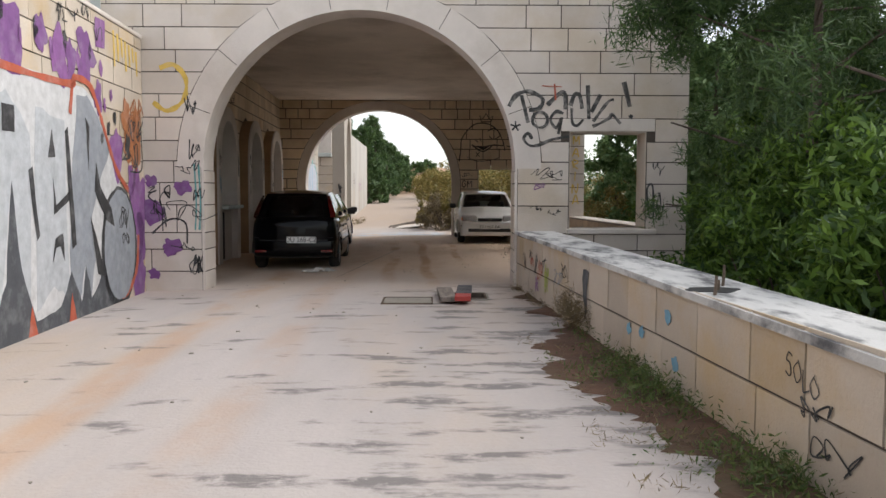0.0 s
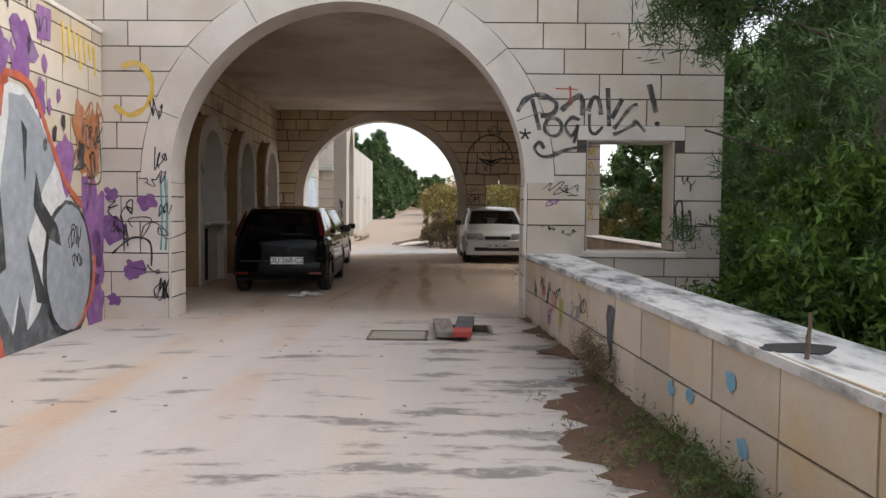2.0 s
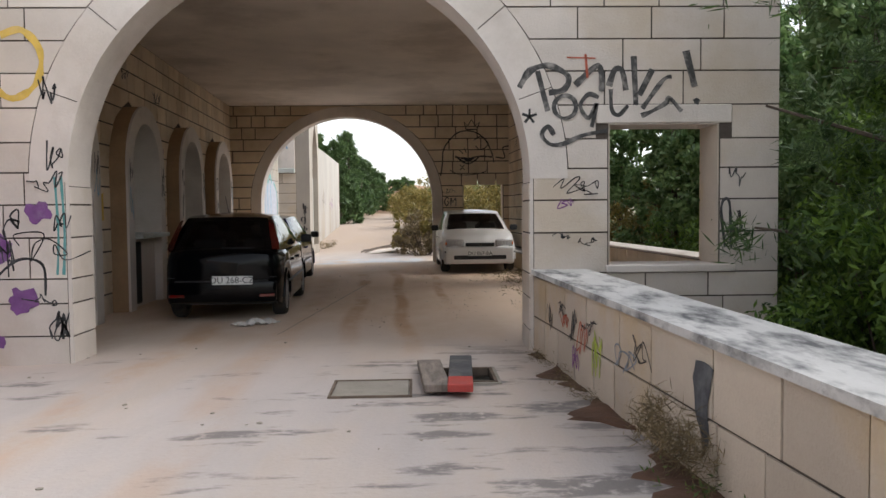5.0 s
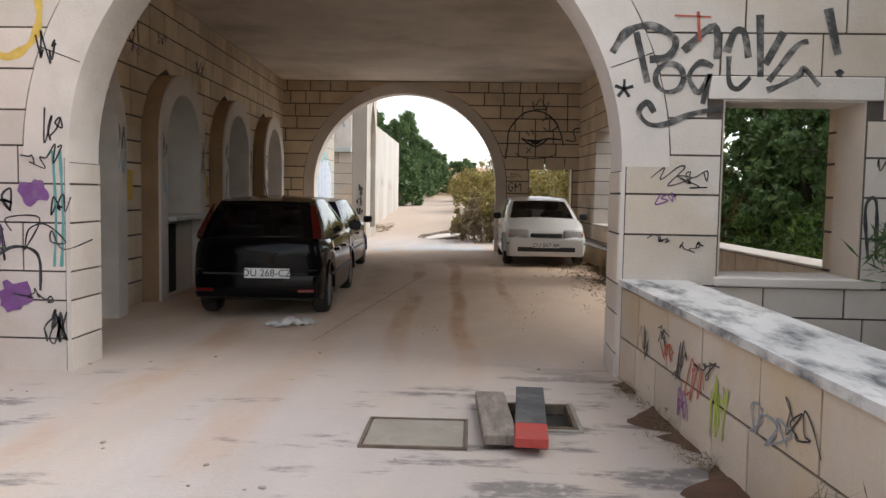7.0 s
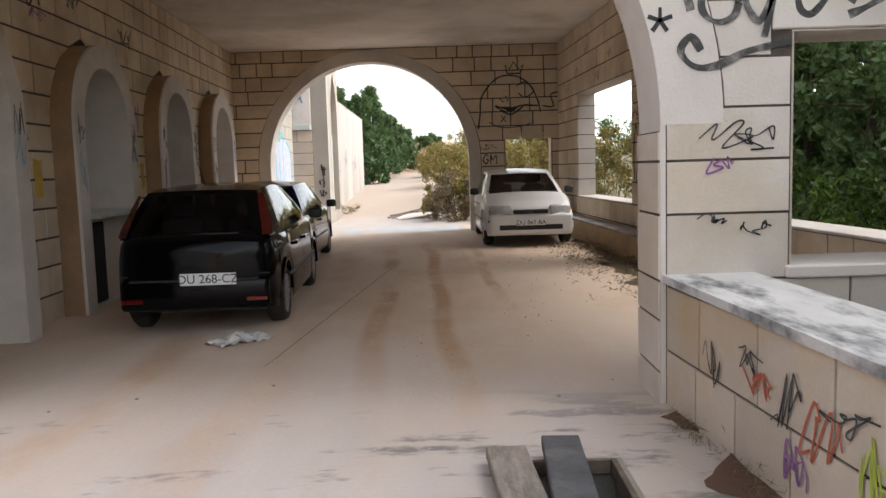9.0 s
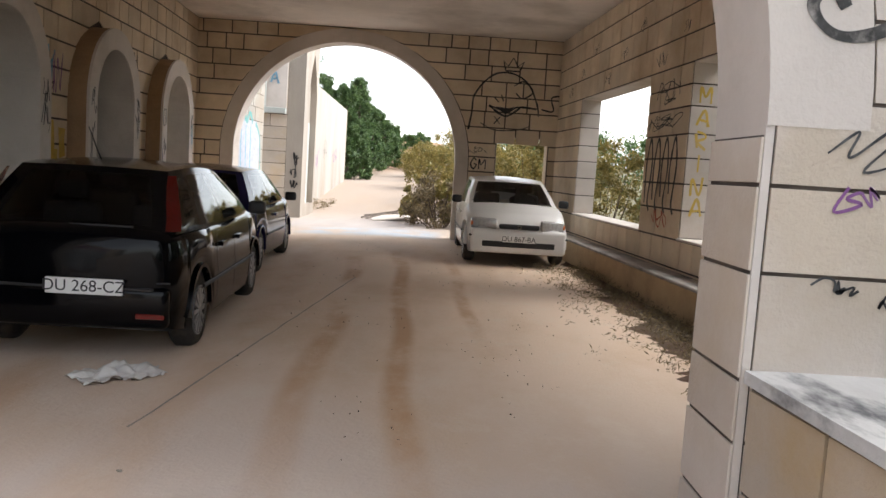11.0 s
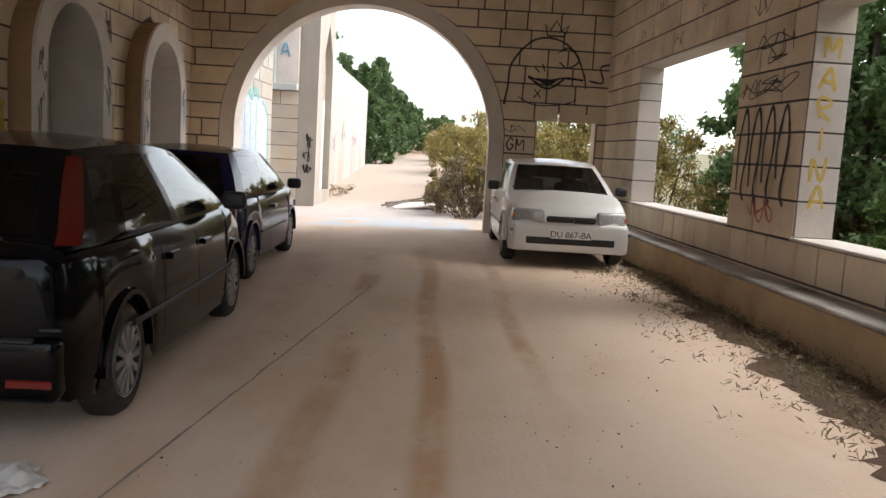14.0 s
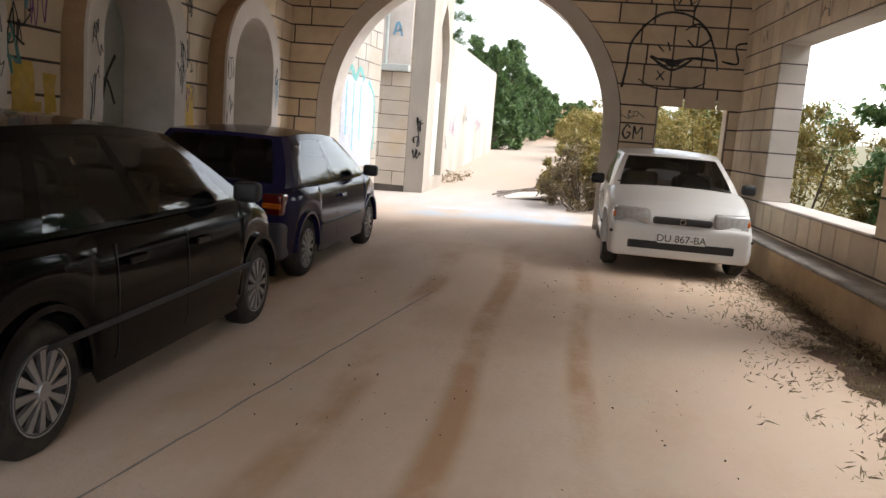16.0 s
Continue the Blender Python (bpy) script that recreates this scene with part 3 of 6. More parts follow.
def limb(bm, p, q, r0, r1, seg=7):
    p, q = Vector(p), Vector(q)
    d = (q - p).normalized()
    s = d.orthogonal().normalized()
    t = d.cross(s)
    rings = []
    for k in range(4):
        c = p.lerp(q, k / 3) + (s * math.sin(k * 2.1) + t * math.cos(k * 1.7)) * r0 * 0.5 * (0 < k < 3)
        r = r0 + (r1 - r0) * k / 3
        rings.append([bm.verts.new(c + (s * math.cos(a) + t * math.sin(a)) * r) for a in [2 * math.pi * i / seg for i in range(seg)]])
    for a, b in zip(rings, rings[1:]):
        for i in range(seg):
            bm.faces.new((a[i], a[(i + 1) % seg], b[(i + 1) % seg], b[i]))


def tree(name, label, x, y, h, rad, material, seed, n_limb=14, tufts=7, per=90, size=0.07, slim=0.4, low=0.2, cone=0.5, z=None, trunk=0.13, category="tree", boughs=()):
    rng = np.random.default_rng(seed)
    ob = new(name)
    base = ground_z(x, y) if z is None else z
    ob.location = (x, y, base)
    tagged(ob, label, category)
    bm = bmesh.new()
    top = (rng.normal(0, 0.15), rng.normal(0, 0.15), h * 0.93)
    limb(bm, (0, 0, -0.2), top, trunk, trunk * 0.2)
    cl = []
    for i in range(n_limb):
        k = low + (0.97 - low) * (i + rng.uniform(0, 0.8)) / n_limb
        ang = i * 2.4 + rng.normal(0, 0.4)
        reach = rad * (1 - cone * k) * rng.uniform(0.55, 1.1)
        st = np.array(top) * k
        en = st + np.array([math.cos(ang) * reach, math.sin(ang) * reach, rng.uniform(0.05, 0.45) * reach])
        limb(bm, st, en, trunk * 0.4 * (1.1 - k), 0.012, 5)
        for j in range(tufts):
            f = rng.uniform(0.3, 1.08)
            cl.append([*(st + (en - st) * f + rng.normal(0, 0.16 * rad, 3) * (0.5 + 0.5 * (1 - k))), rng.uniform(0.18, 0.42) * max(0.6, rad * 0.35)])
    for st, en in boughs:
        st, en = np.array(st) - (x, y, base), np.array(en) - (x, y, base)
        limb(bm, st, en, 0.04, 0.008, 6)
        for j in range(26):
            f = rng.uniform(0.25, 1.05)
            p = st + (en - st) * f + rng.normal(0, 0.16, 3)
            cl.append([*p, rng.uniform(0.2, 0.34)])
    part("trunk", bm, M_BARK, ob)
    v, f = leaves(rng, np.array(cl), per, size, slim)
    v[:, 2] = np.maximum(v[:, 2], 0.02)
    mesh_np("crown", v, f, material, ob)
    return ob


def bush(label, x, y, h, rad, material, seed, n=40, per=80, size=0.05, slim=0.4, z=None, name="bush", flat=1.0):
    rng = np.random.default_rng(seed)
    ob = new(name)
    ob.location = (x, y, ground_z(x, y) if z is None else z)
    tagged(ob, label, "bush")
    bm = bmesh.new()
    cl = []
    for i in range(n):
        a, k = rng.uniform(0, 2 * math.pi), math.sqrt(rng.uniform(0, 1))
        zz = h * rng.uniform(0.12, 1.0) * (1 - 0.45 * k * k)
        p = (math.cos(a) * rad * k, math.sin(a) * rad * k * flat, zz)
        cl.append([*p, rng.uniform(0.15, 0.35) * rad * 0.7])
        if i % 3 == 0:
            limb(bm, (p[0] * 0.15, p[1] * 0.15, -0.1), (p[0], p[1], p[2] * 1.02), 0.02, 0.006, 4)
    part("stems", bm, M_BARK, ob)
    v, f = leaves(rng, np.array(cl), per, size, slim)
    v[:, 2] = np.maximum(v[:, 2], 0.01)
    mesh_np("foliage", v, f, material, ob)
    return ob


# dense green thicket beyond the parapet
GREEN = "dense green broadleaf bush growing behind the stone parapet"
k = 0
for x, y, h, r in ((4.3, 8.6, 3.6, 1.3), (4.6, 10.9, 3.5, 1.2), (4.2, 6.4, 3.2, 1.2), (5.6, 9.4, 4.6, 1.6), (5.4, 7.2, 4.2, 1.5), (6.6, 11.2, 5.2, 1.8), (7.0, 8.4, 5.0, 1.8), (5.6, 12.4, 4.6, 1.4), (8.2, 13.5, 5.4, 2.0), (4.0, 4.3, 2.4, 1.0)):
    k += 1
    bush(GREEN, x, y, h, r, M_LEAF_A, 40 + k, n=95, per=300, size=0.052, slim=0.30)
for x, y, h, r in ((5.6, 11.6, 7.6, 2.2), (7.6, 10.0, 8.6, 2.8), (6.2, 7.4, 7.6, 2.5), (9.5, 14.0, 9.5, 3.0), (11.0, 10.5, 9.0, 3.0)):
    k += 1
    tree("pine_tree", "dark green pine with loose hanging branches behind the parapet", x, y, h, r, M_LEAF_P, 60 + k, n_limb=22, tufts=6, per=170, size=0.075, slim=0.10, low=0.3, cone=0.35)
tree("pine_tree", "pine with a long bough reaching out over the parapet", 4.75, 10.4, 6.4, 2.1, M_LEAF_P, 77, n_limb=16, tufts=8, per=170, size=0.07, slim=0.10, low=0.62, cone=0.2,
     boughs=(((4.7, 10.4, 4.4), (2.75, 10.9, 3.3)), ((4.7, 10.4, 4.7), (2.6, 10.7, 4.15)), ((4.7, 10.4, 4.9), (2.9, 10.2, 4.4)), ((4.7, 10.4, 4.2), (3.3, 10.8, 3.1)), ((4.7, 10.4, 5.0), (3.0, 9.6, 4.6))))
# tall loose trees beside the open side of the passage
for x, y, h, r in ((8.5, 18.5, 7.8, 2.0), (7.4, 21.5, 7.4, 1.9), (9.8, 24.0, 8.4, 2.2), (12.5, 19.5, 9.0, 2.4), (7.0, 16.4, 6.6, 1.8), (13.0, 28.0, 8.2, 2.4), (10.2, 16.8, 8.2, 2.2), (11.0, 21.8, 8.6, 2.2), (15.5, 23.5, 9.0, 2.6), (9.4, 27.2, 7.4, 2.0), (11.6, 25.8, 8.0, 2.2), (6.8, 29.8, 6.0, 1.3), (7.4, 26.2, 7.6, 1.8), (9.0, 28.8, 8.0, 1.9), (7.6, 24.6, 6.4, 1.4)):
    k += 1
    tree("poplar_tree", "tall loose green tree beside the open passage", x, y, h, r, M_LEAF_O, 60 + k, n_limb=28, tufts=9, per=75, size=0.078, slim=0.5, low=0.12, cone=0.45)
for x, y, h, r in ((6.4, 16.5, 3.3, 1.5), (6.2, 19.0, 3.2, 1.5), (7.4, 14.6, 3.4, 1.6), (6.6, 22.0, 3.0, 1.4), (8.6, 20.2, 4.0, 1.9), (9.2, 23.2, 4.2, 2.0), (10.6, 26.4, 4.4, 2.1), (12.6, 23.8, 4.6, 2.2), (14.5, 29.0, 4.6, 2.4), (7.6, 17.6, 3.6, 1.6)):
    k += 1
    bush("bright green bush outside the open side", x, y, h, r, M_LEAF_A, 90 + k, n=80, per=200, size=0.055, slim=0.35)
# scrub past the passage
for x, y, h, r in ((4.6, 29.5, 3.6, 1.3), (6.8, 28.2, 3.8, 1.5), (3.2, 31.5, 3.1, 1.2), (6.2, 26.0, 3.4, 1.3), (7.6, 31.5, 4.2, 1.8), (9.4, 30.0, 4.2, 1.8), (12.0, 33.0, 4.6, 2.4), (2.4, 35.5, 2.9, 1.4), (4.4, 37.0, 3.6, 1.8), (1.8, 40.5, 3.0, 1.5), (3.4, 45.0, 3.4, 2.0), (1.6, 48.5, 2.8, 1.5), (0.6, 54.0, 2.6, 1.4), (0.4, 46.5, 2.5, 1.2), (-0.1, 58.0, 1.9, 1.3), (-0.4, 66.0, 1.8, 1.5), (1.2, 37.6, 2.1, 0.9), (5.5, 33.0, 3.6, 1.6)):
    k += 1
    bush("yellowing autumn scrub beside the road", x, y, h, r, M_LEAF_Y, 120 + k, n=55, per=130, size=0.06, slim=0.3)
# pines along the road
for x, y, h, r in ((-4.1, 53.5, 5.4, 1.2), (-3.9, 57.5, 5.9, 1.4), (-3.6, 63.0, 4.4, 1.5), (-3.2, 70.0, 3.6, 1.5), (-2.9, 79.0, 2.8, 1.5), (-5.6, 56.0, 6.0, 1.6), (-7.0, 44.0, 9.0, 2.2), (-8.5, 60.0, 9.0, 3.0), (-6.2, 78.0, 7.0, 2.6)):
    k += 1
    tree("pine_tree", "green pine beside the far white wall", x, y, h, r, M_LEAF_P, 160 + k, n_limb=26, tufts=7, per=110, size=0.13, slim=0.13, low=0.04, cone=0.8)
for x, y, h, r in ((-3.9, 54.0, 2.4, 1.1), (-3.6, 60.0, 2.8, 1.3), (-3.2, 67.0, 2.8, 1.5), (-1.4, 92.0, 1.6, 1.6), (-6, 84, 3.5, 3), (2, 78, 1.5, 2.0), (6, 70, 3, 3), (10, 60, 4.0, 4)):
    k += 1
    bush("dark green scrub on the far slope", x, y, h, r, M_LEAF_P, 190 + k, n=50, per=120, size=0.13, slim=0.3)

# brush pile and broken panel beside the road
bush("heap of cut dry brush lying beside the arch", 0.75, 30.6, 1.35, 0.95, M_LEAF_D, 301, n=60, per=110, size=0.06, slim=0.2, name="brush_heap")
bush("leafy cut branches on top of the brush heap", 0.45, 31.6, 1.7, 0.8, M_LEAF_Y, 302, n=36, per=80, size=0.07, slim=0.4, name="brush_heap")
M_DARK = mat("dark_rubber", (0.02, 0.02, 0.02), 0.2, 0.7, 6)
M_WOODG = mat("weathered_plank", (0.24, 0.20, 0.17), 0.2, 0.9, 5, (0.08, 0.07, 0.06), 0.6, 3, 0.5, 60, streak=(6, 1, 1))
M_WOODD = mat("tarred_plank", (0.07, 0.07, 0.075), 0.25, 0.85, 5, (0.2, 0.18, 0.16), 0.5, 4, 0.5, 60)
M_RED = mat("red_paint", (0.42, 0.05, 0.04), 0.15, 0.7, 6, (0.2, 0.06, 0.05), 0.5, 6)
deb = new("broken_panel")
deb.matrix_world = pose(-0.55, 32.6, ground_z(-0.5, 32.6), 0, 0, 12)
tagged(deb, "broken pale board with bent poles lying on the ground", "debris")
bm = box_bm(-0.6, 0.6, -0.7, 0.7, 0.03, 0.07, 0.01)
for v in bm.verts:
    v.co.z += 0.06 * math.sin(v.co.x * 3)
part("board", bm, M_PLASTER, deb)
for a, b in (((-0.8, -0.7, 0.04), (0.6, 0.5, 0.32)), ((-0.9, -0.4, 0.04), (0.7, 0.1, 0.38)), ((-0.7, 0.5, 0.05), (0.8, -0.5, 0.3))):
    bm = bmesh.new()
    limb(bm, a, b, 0.025, 0.02, 6)
    part("pole", bm, M_WOODG, deb)

# ---- drive: cover slab, open shaft with planks, cloth ----
M_IRON = mat("rusty_iron_frame", (0.16, 0.12, 0.09), 0.25, 0.8, 8, metal=0.3)
M_CONC = mat("cast_concrete", (0.30, 0.27, 0.23), 0.12, 0.95, 6, (0.16, 0.15, 0.12), 0.6, 3, 0.5, 50)
cover = new("manhole_cover")
cover.matrix_world = pose(0.25, 11.22, 0, 0, 0, 0.5)
tagged(cover, "rectangular concrete manhole cover in an iron frame", "manhole cover")
part("slab", box_bm(-0.29, 0.29, -0.27, 0.27, -0.05, 0.012, 0.006), M_CONC, cover)
for b in ((-0.315, 0.315, -0.295, -0.275), (-0.315, 0.315, 0.275, 0.295), (-0.315, -0.295, -0.274, 0.274), (0.295, 0.315, -0.274, 0.274)):
    part("frame_bar", box_bm(*b, -0.05, 0.018, 0.003), M_IRON, cover)
shaft = new("open_shaft")
shaft.location = (1.02, 11.65, 0)
tagged(shaft, "open concrete shaft with an iron rim", "shaft")
for b in ((-0.26, -0.23, -0.32, 0.32), (0.23, 0.26, -0.32, 0.32), (-0.228, 0.228, -0.32, -0.29), (-0.228, 0.228, 0.29, 0.32)):
    part("shaft_wall", box_bm(*b, -0.8, 0.015, 0.004), M_CONC, shaft)
part("shaft_floor", box_bm(-0.26, 0.26, -0.32, 0.32, -0.84, -0.801), M_DARK, shaft)
for b in ((-0.23, -0.2, -0.29, 0.29), (0.2, 0.23, -0.29, 0.29), (-0.198, 0.198, -0.29, -0.265), (-0.198, 0.198, 0.265, 0.29)):
    part("rim", box_bm(*b, -0.05, 0.024, 0.004), M_IRON, shaft)


def plank(label, material, x, y, z, rz, ln, w, th, tilt=0.0, tip=None):
    ob = new("plank")
    ob.matrix_world = pose(x, y, z, tilt, 0, rz)
    tagged(ob, label, "plank", "planks over the shaft")
    bm = box_bm(-w / 2, w / 2, -ln / 2 + (0.3 if tip else 0), ln / 2, 0, th, 0.006)
    part("board", bm, material, ob)
    if tip:
        part("painted_end", box_bm(-w / 2, w / 2, -ln / 2, -ln / 2 + 0.299, 0, th, 0.006), tip, ob, "red painted end")
    return ob


plank("weathered grey wooden plank laid by the shaft", M_WOODG, 0.73, 11.46, 0.03, 3, 1.02, 0.20, 0.06)
plank("dark tarred plank with a red end over the shaft", M_WOODD, 0.955, 11.45, 0.05, -3, 1.2, 0.19, 0.06, 0, M_RED)

M_CLOTH = mat("white_cloth", (0.62, 0.60, 0.57), 0.08, 0.9, 6, (0.35, 0.30, 0.25), 0.4, 4)
bm = bmesh.new()
bmesh.ops.create_grid(bm, x_segments=40, y_segments=26, size=0.34)
for v in bm.verts:
    x, y = v.co.x, v.co.y
    edge = 0.36 * (1 + 0.35 * noise.noise(Vector((x * 3, y * 3, 2))))
    v.co.x *= 0.78 + 0.25 * noise.noise(Vector((y * 4, 1, x)))
    v.co.y *= 0.5 + 0.2 * noise.noise(Vector((x * 4, 5, y)))
    v.co.z = 0.012 + 0.055 * max(0, 1 - (x * x + y * y) * 4.2) * abs(noise.noise(Vector((x * 6, y * 5, 0)))) * 2 + 0.03 * abs(noise.noise(Vector((x * 14, y * 14, 3))))
cloth = link_mesh("cloth", bm, M_CLOTH, smooth=True)
cloth.matrix_world = pose(-1.47, 15.24, -0.035, 0, 0, 38)
tagged(cloth, "crumpled dirty white cloth lying on the drive", "cloth")

# ---- strip of earth, grass and litter along the parapet ----
def strip(name, label, xa, xb, y0, y1, material, seed, z=0.006, ny=160, nx=6, rough=0.17):
    bm = bmesh.new()
    rows = []
    for j in range(ny + 1):
        y = y0 + (y1 - y0) * j / ny
        l, r = xa(y) + rough * 2.2 * noise.noise(Vector((0, y * 1.6, seed))) + rough * noise.noise(Vector((0, y * 6, seed))) + 0.7 * rough * noise.noise(Vector((0, y * 17, seed))), xb(y)
        rows.append([bm.verts.new((l + (r - l) * i / nx, y, ground_z(l, y) + z * (0.3 if i == 0 else 1) + 0.03 * (i > 0) * abs(noise.noise(Vector((i * 0.9, y * 3, seed)))))) for i in range(nx + 1)])
    for a, b in zip(rows, rows[1:]):
        for i in range(nx):
            bm.faces.new((a[i], a[i + 1], b[i + 1], b[i]))
    return tagged(link_mesh(name, bm, material, smooth=True), label, "earth", kind="structure")


par_x = lambda y: 2.75 - 0.0765 * y
strip("earth_strip", "brown earth strip with dry needles along the parapet", lambda y: par_x(y) - 0.1 - (0.28 + 0.32 * smoothstep(5.0, 7.6, y)) * (1 - smoothstep(7.9, 9.3, y)), lambda y: par_x(y) - 0.005, 1.0, 12.7, M_EARTH, 4)
led_x = lambda y: 4.36 - 0.0583 * y
strip("earth_strip_2", "dark leaf litter gathered along the ledge", lambda y: led_x(y) - max(0.06, 0.82 - 0.095 * max(0.0, y - 15.5)), lambda y: led_x(y) - 0.004, 13.6, 24.0, M_EARTH, 8)


def scatter(name, label, pts, size, slim, material, seed, rise=0.0, per=14):
    rng = np.random.default_rng(seed)
    v, f = leaves(rng, np.array(pts), per, size, slim)
    v[:, 2] = np.maximum(np.abs(v[:, 2] - 0.01) * 0.9 + 0.012, 0.012) if not rise else np.maximum(v[:, 2], 0.005)
    return tagged(mesh_np(name, v, f, material), label, "plants", kind="stuff")


rng = np.random.default_rng(5)
pts = [[par_x(y) - abs(rng.normal(0, 0.22)) - 0.02, y, 0.05, 0.13] for y in np.concatenate([rng.normal(7.0, 0.5, 90), rng.normal(5.0, 0.25, 50), rng.uniform(3, 9, 40)])]
scatter("grass", "low green weeds along the parapet", pts, 0.022, 0.22, M_GRASS, 6, 1.0, 26)
pts = [[par_x(y) - abs(rng.normal(0, 0.05)) - 0.04, y, 0.06 + 0.16 * abs(rng.normal()), 0.11] for y in rng.uniform(8.7, 9.6, 34)]
scatter("dry_grass", "tuft of dry grass by the parapet", pts, 0.05, 0.05, M_LEAF_D, 7, 1.0, 40)
pts = [[par_x(y) - 0.05 - abs(rng.normal(0, 0.06)), y, 0.03, 0.07] for y in rng.uniform(10.6, 12.6, 22)]
scatter("grass_tufts", "dry weeds at the foot of the parapet", pts, 0.03, 0.06, M_LEAF_D, 17, 1.0, 26)
pts = [[par_x(y) - rng.uniform(0, 0.8), y, 0.01, 0.1] for y in rng.uniform(3.0, 8.4, 120)]
scatter("needles", "dry needles on the earth strip", pts, 0.03, 0.1, M_LEAF_D, 8, 0.0, 10)
pts = [[led_x(y) - abs(rng.normal(0, 0.42)) - 0.02, y, 0.01, 0.12] for y in 13.8 + 9 * rng.uniform(0, 1, 900) ** 1.4]
scatter("leaf_litter", "dry twigs and leaves along the ledge", pts, 0.028, 0.16, M_LEAF_D, 9, 0.0, 10)
pts = [[rng.uniform(-1, 3.2), y, 0.01, 0.3] for y in rng.uniform(13.5, 24.0, 60)]
scatter("crumbs", "small dark crumbs on the drive", pts, 0.007, 0.7, M_BARK, 10, 0.0, 5)
pts = [[-3.3 + rng.uniform(-0.15, 0.5), y, 0.08, 0.14] for y in rng.uniform(35, 38, 24)]
for p in pts:
    p[2] += ground_z(p[0], p[1])
scatter("weeds", "dry weeds at the foot of the white wall", pts, 0.05, 0.2, M_LEAF_D, 12, 1.0, 20)

# iron stubs on the broken cap
for u, dx, hh in ((6.25, 0.30, 0.14), (6.5, 0.16, 0.07), (6.7, 0.06, 0.12)):
    yy = 12.88 - u
    bm = bmesh.new()
    limb(bm, (0, 0, -0.02), (0.012, 0.006, hh), 0.011, 0.009, 6)
    ob = link_mesh("iron_stub", bm, M_IRON)
    ob.location = (par_x(yy) + dx, yy, par_top(u))
    tagged(ob, "rusty bent iron stub set in the parapet cap", "iron bar", "iron stubs")
bm = bmesh.new()
vs = [bm.verts.new((0.2 + (0.24 + 0.1 * noise.noise(Vector((math.cos(a), math.sin(a), 3)))) * math.cos(a), 0.26 * (1 + 0.5 * noise.noise(Vector((math.sin(a) * 2, a, 1)))) * math.sin(a), 0)) for a in [2 * math.pi * i / 26 for i in range(26)]]
bm.faces.new(vs)
r = bmesh.ops.extrude_face_region(bm, geom=bm.faces[:])
for v in r["geom"]:
    if isinstance(v, bmesh.types.BMVert):
        v.co.z += 0.006
patchy = link_mesh("mortar_patch", bm, M_DARK)
patchy.matrix_world = pose(par_x(6.4), 6.4, par_top(6.48) - 0.003, -0.66, 0, 20) @ Matrix.Diagonal((0.8, 0.6, 1, 1))
tagged(patchy, "blackened broken patch on the parapet cap", "mortar")

# joint in the drive
bm = bmesh.new()
prev = None
for i in range(40):
    y = 14.2 + 6.2 * i / 39
    x = -0.85 + 0.1 * (y - 15.7) + 0.012 * noise.noise(Vector((y * 3, 0, 0)))
    w = 0.007 + 0.005 * noise.noise(Vector((y * 5, 2, 0)))
    pair = [bm.verts.new((x + k * w, y, ground_z(x, y) + 0.004)) for k in (-1, 1)]
    if prev:
        bm.faces.new((prev[0], prev[1], pair[1], pair[0]))
    prev = pair
tagged(link_mesh("trim_joint", bm, M_CONC), "narrow dark joint across the drive", "joint", kind="structure")

# small stones and chips on the drive
rnd = random.Random(12)
bm = bmesh.new()
bmesh.ops.create_icosphere(bm, subdivisions=1, radius=1)
for v in bm.verts:
    v.co *= 0.8 + 0.4 * noise.noise(v.co * 1.7)
chip_mesh = bpy.data.meshes.new("stone_chip")
bm.to_mesh(chip_mesh)
bm.free()
chip_mesh.materials.append(M_CONC)
for i in range(46):
    x, y = rnd.uniform(-3.0, 1.6), rnd.uniform(4.0, 14.0)
    if 0.5 < x < 1.4 and 10.5 < y < 12.6:
        continue
    ob = new("stone_chip", chip_mesh)
    s = rnd.uniform(0.008, 0.022)
    ob.matrix_world = pose(x, y, ground_z(x, y) + s * 0.25, 0, 0, rnd.uniform(0, 360)) @ Matrix.Diagonal((s * 1.5, s, s * 0.6, 1))
    tagged(ob, "small grey stone chip lying on the drive", "stone", "stone chips")

# ---- cars ----
def paint(name, col, rough=0.2):
    """Glossy lacquer with a thin film of dust."""
    m = bpy.data.materials.new(name)
    m.use_nodes = True
    N, L = m.node_tree.nodes, m.node_tree.links
    b = N["Principled BSDF"]
    geo = N.new("ShaderNodeNewGeometry")
    n = N.new("ShaderNodeTexNoise")
    n.inputs["Scale"].default_value, n.inputs["Detail"].default_value = 2.5, 6
    L.new(geo.outputs["Position"], n.inputs["Vector"])
    x = N.new("ShaderNodeMix")
    x.data_type = "RGBA"
    x.inputs[6].default_value = (*col, 1)
    x.inputs[7].default_value = (*[c * 0.9 + 0.0012 for c in col], 1)
    L.new(n.outputs[0], x.inputs[0])
    L.new(x.outputs[2], b.inputs["Base Color"])
    r = N.new("ShaderNodeMapRange")
    r.inputs["To Min"].default_value, r.inputs["To Max"].default_value = rough * 0.5, rough * 1.5
    L.new(n.outputs[0], r.inputs["Value"])
    L.new(r.outputs[0], b.inputs["Roughness"])
    b.inputs["IOR"].default_value = 1.27
    return m


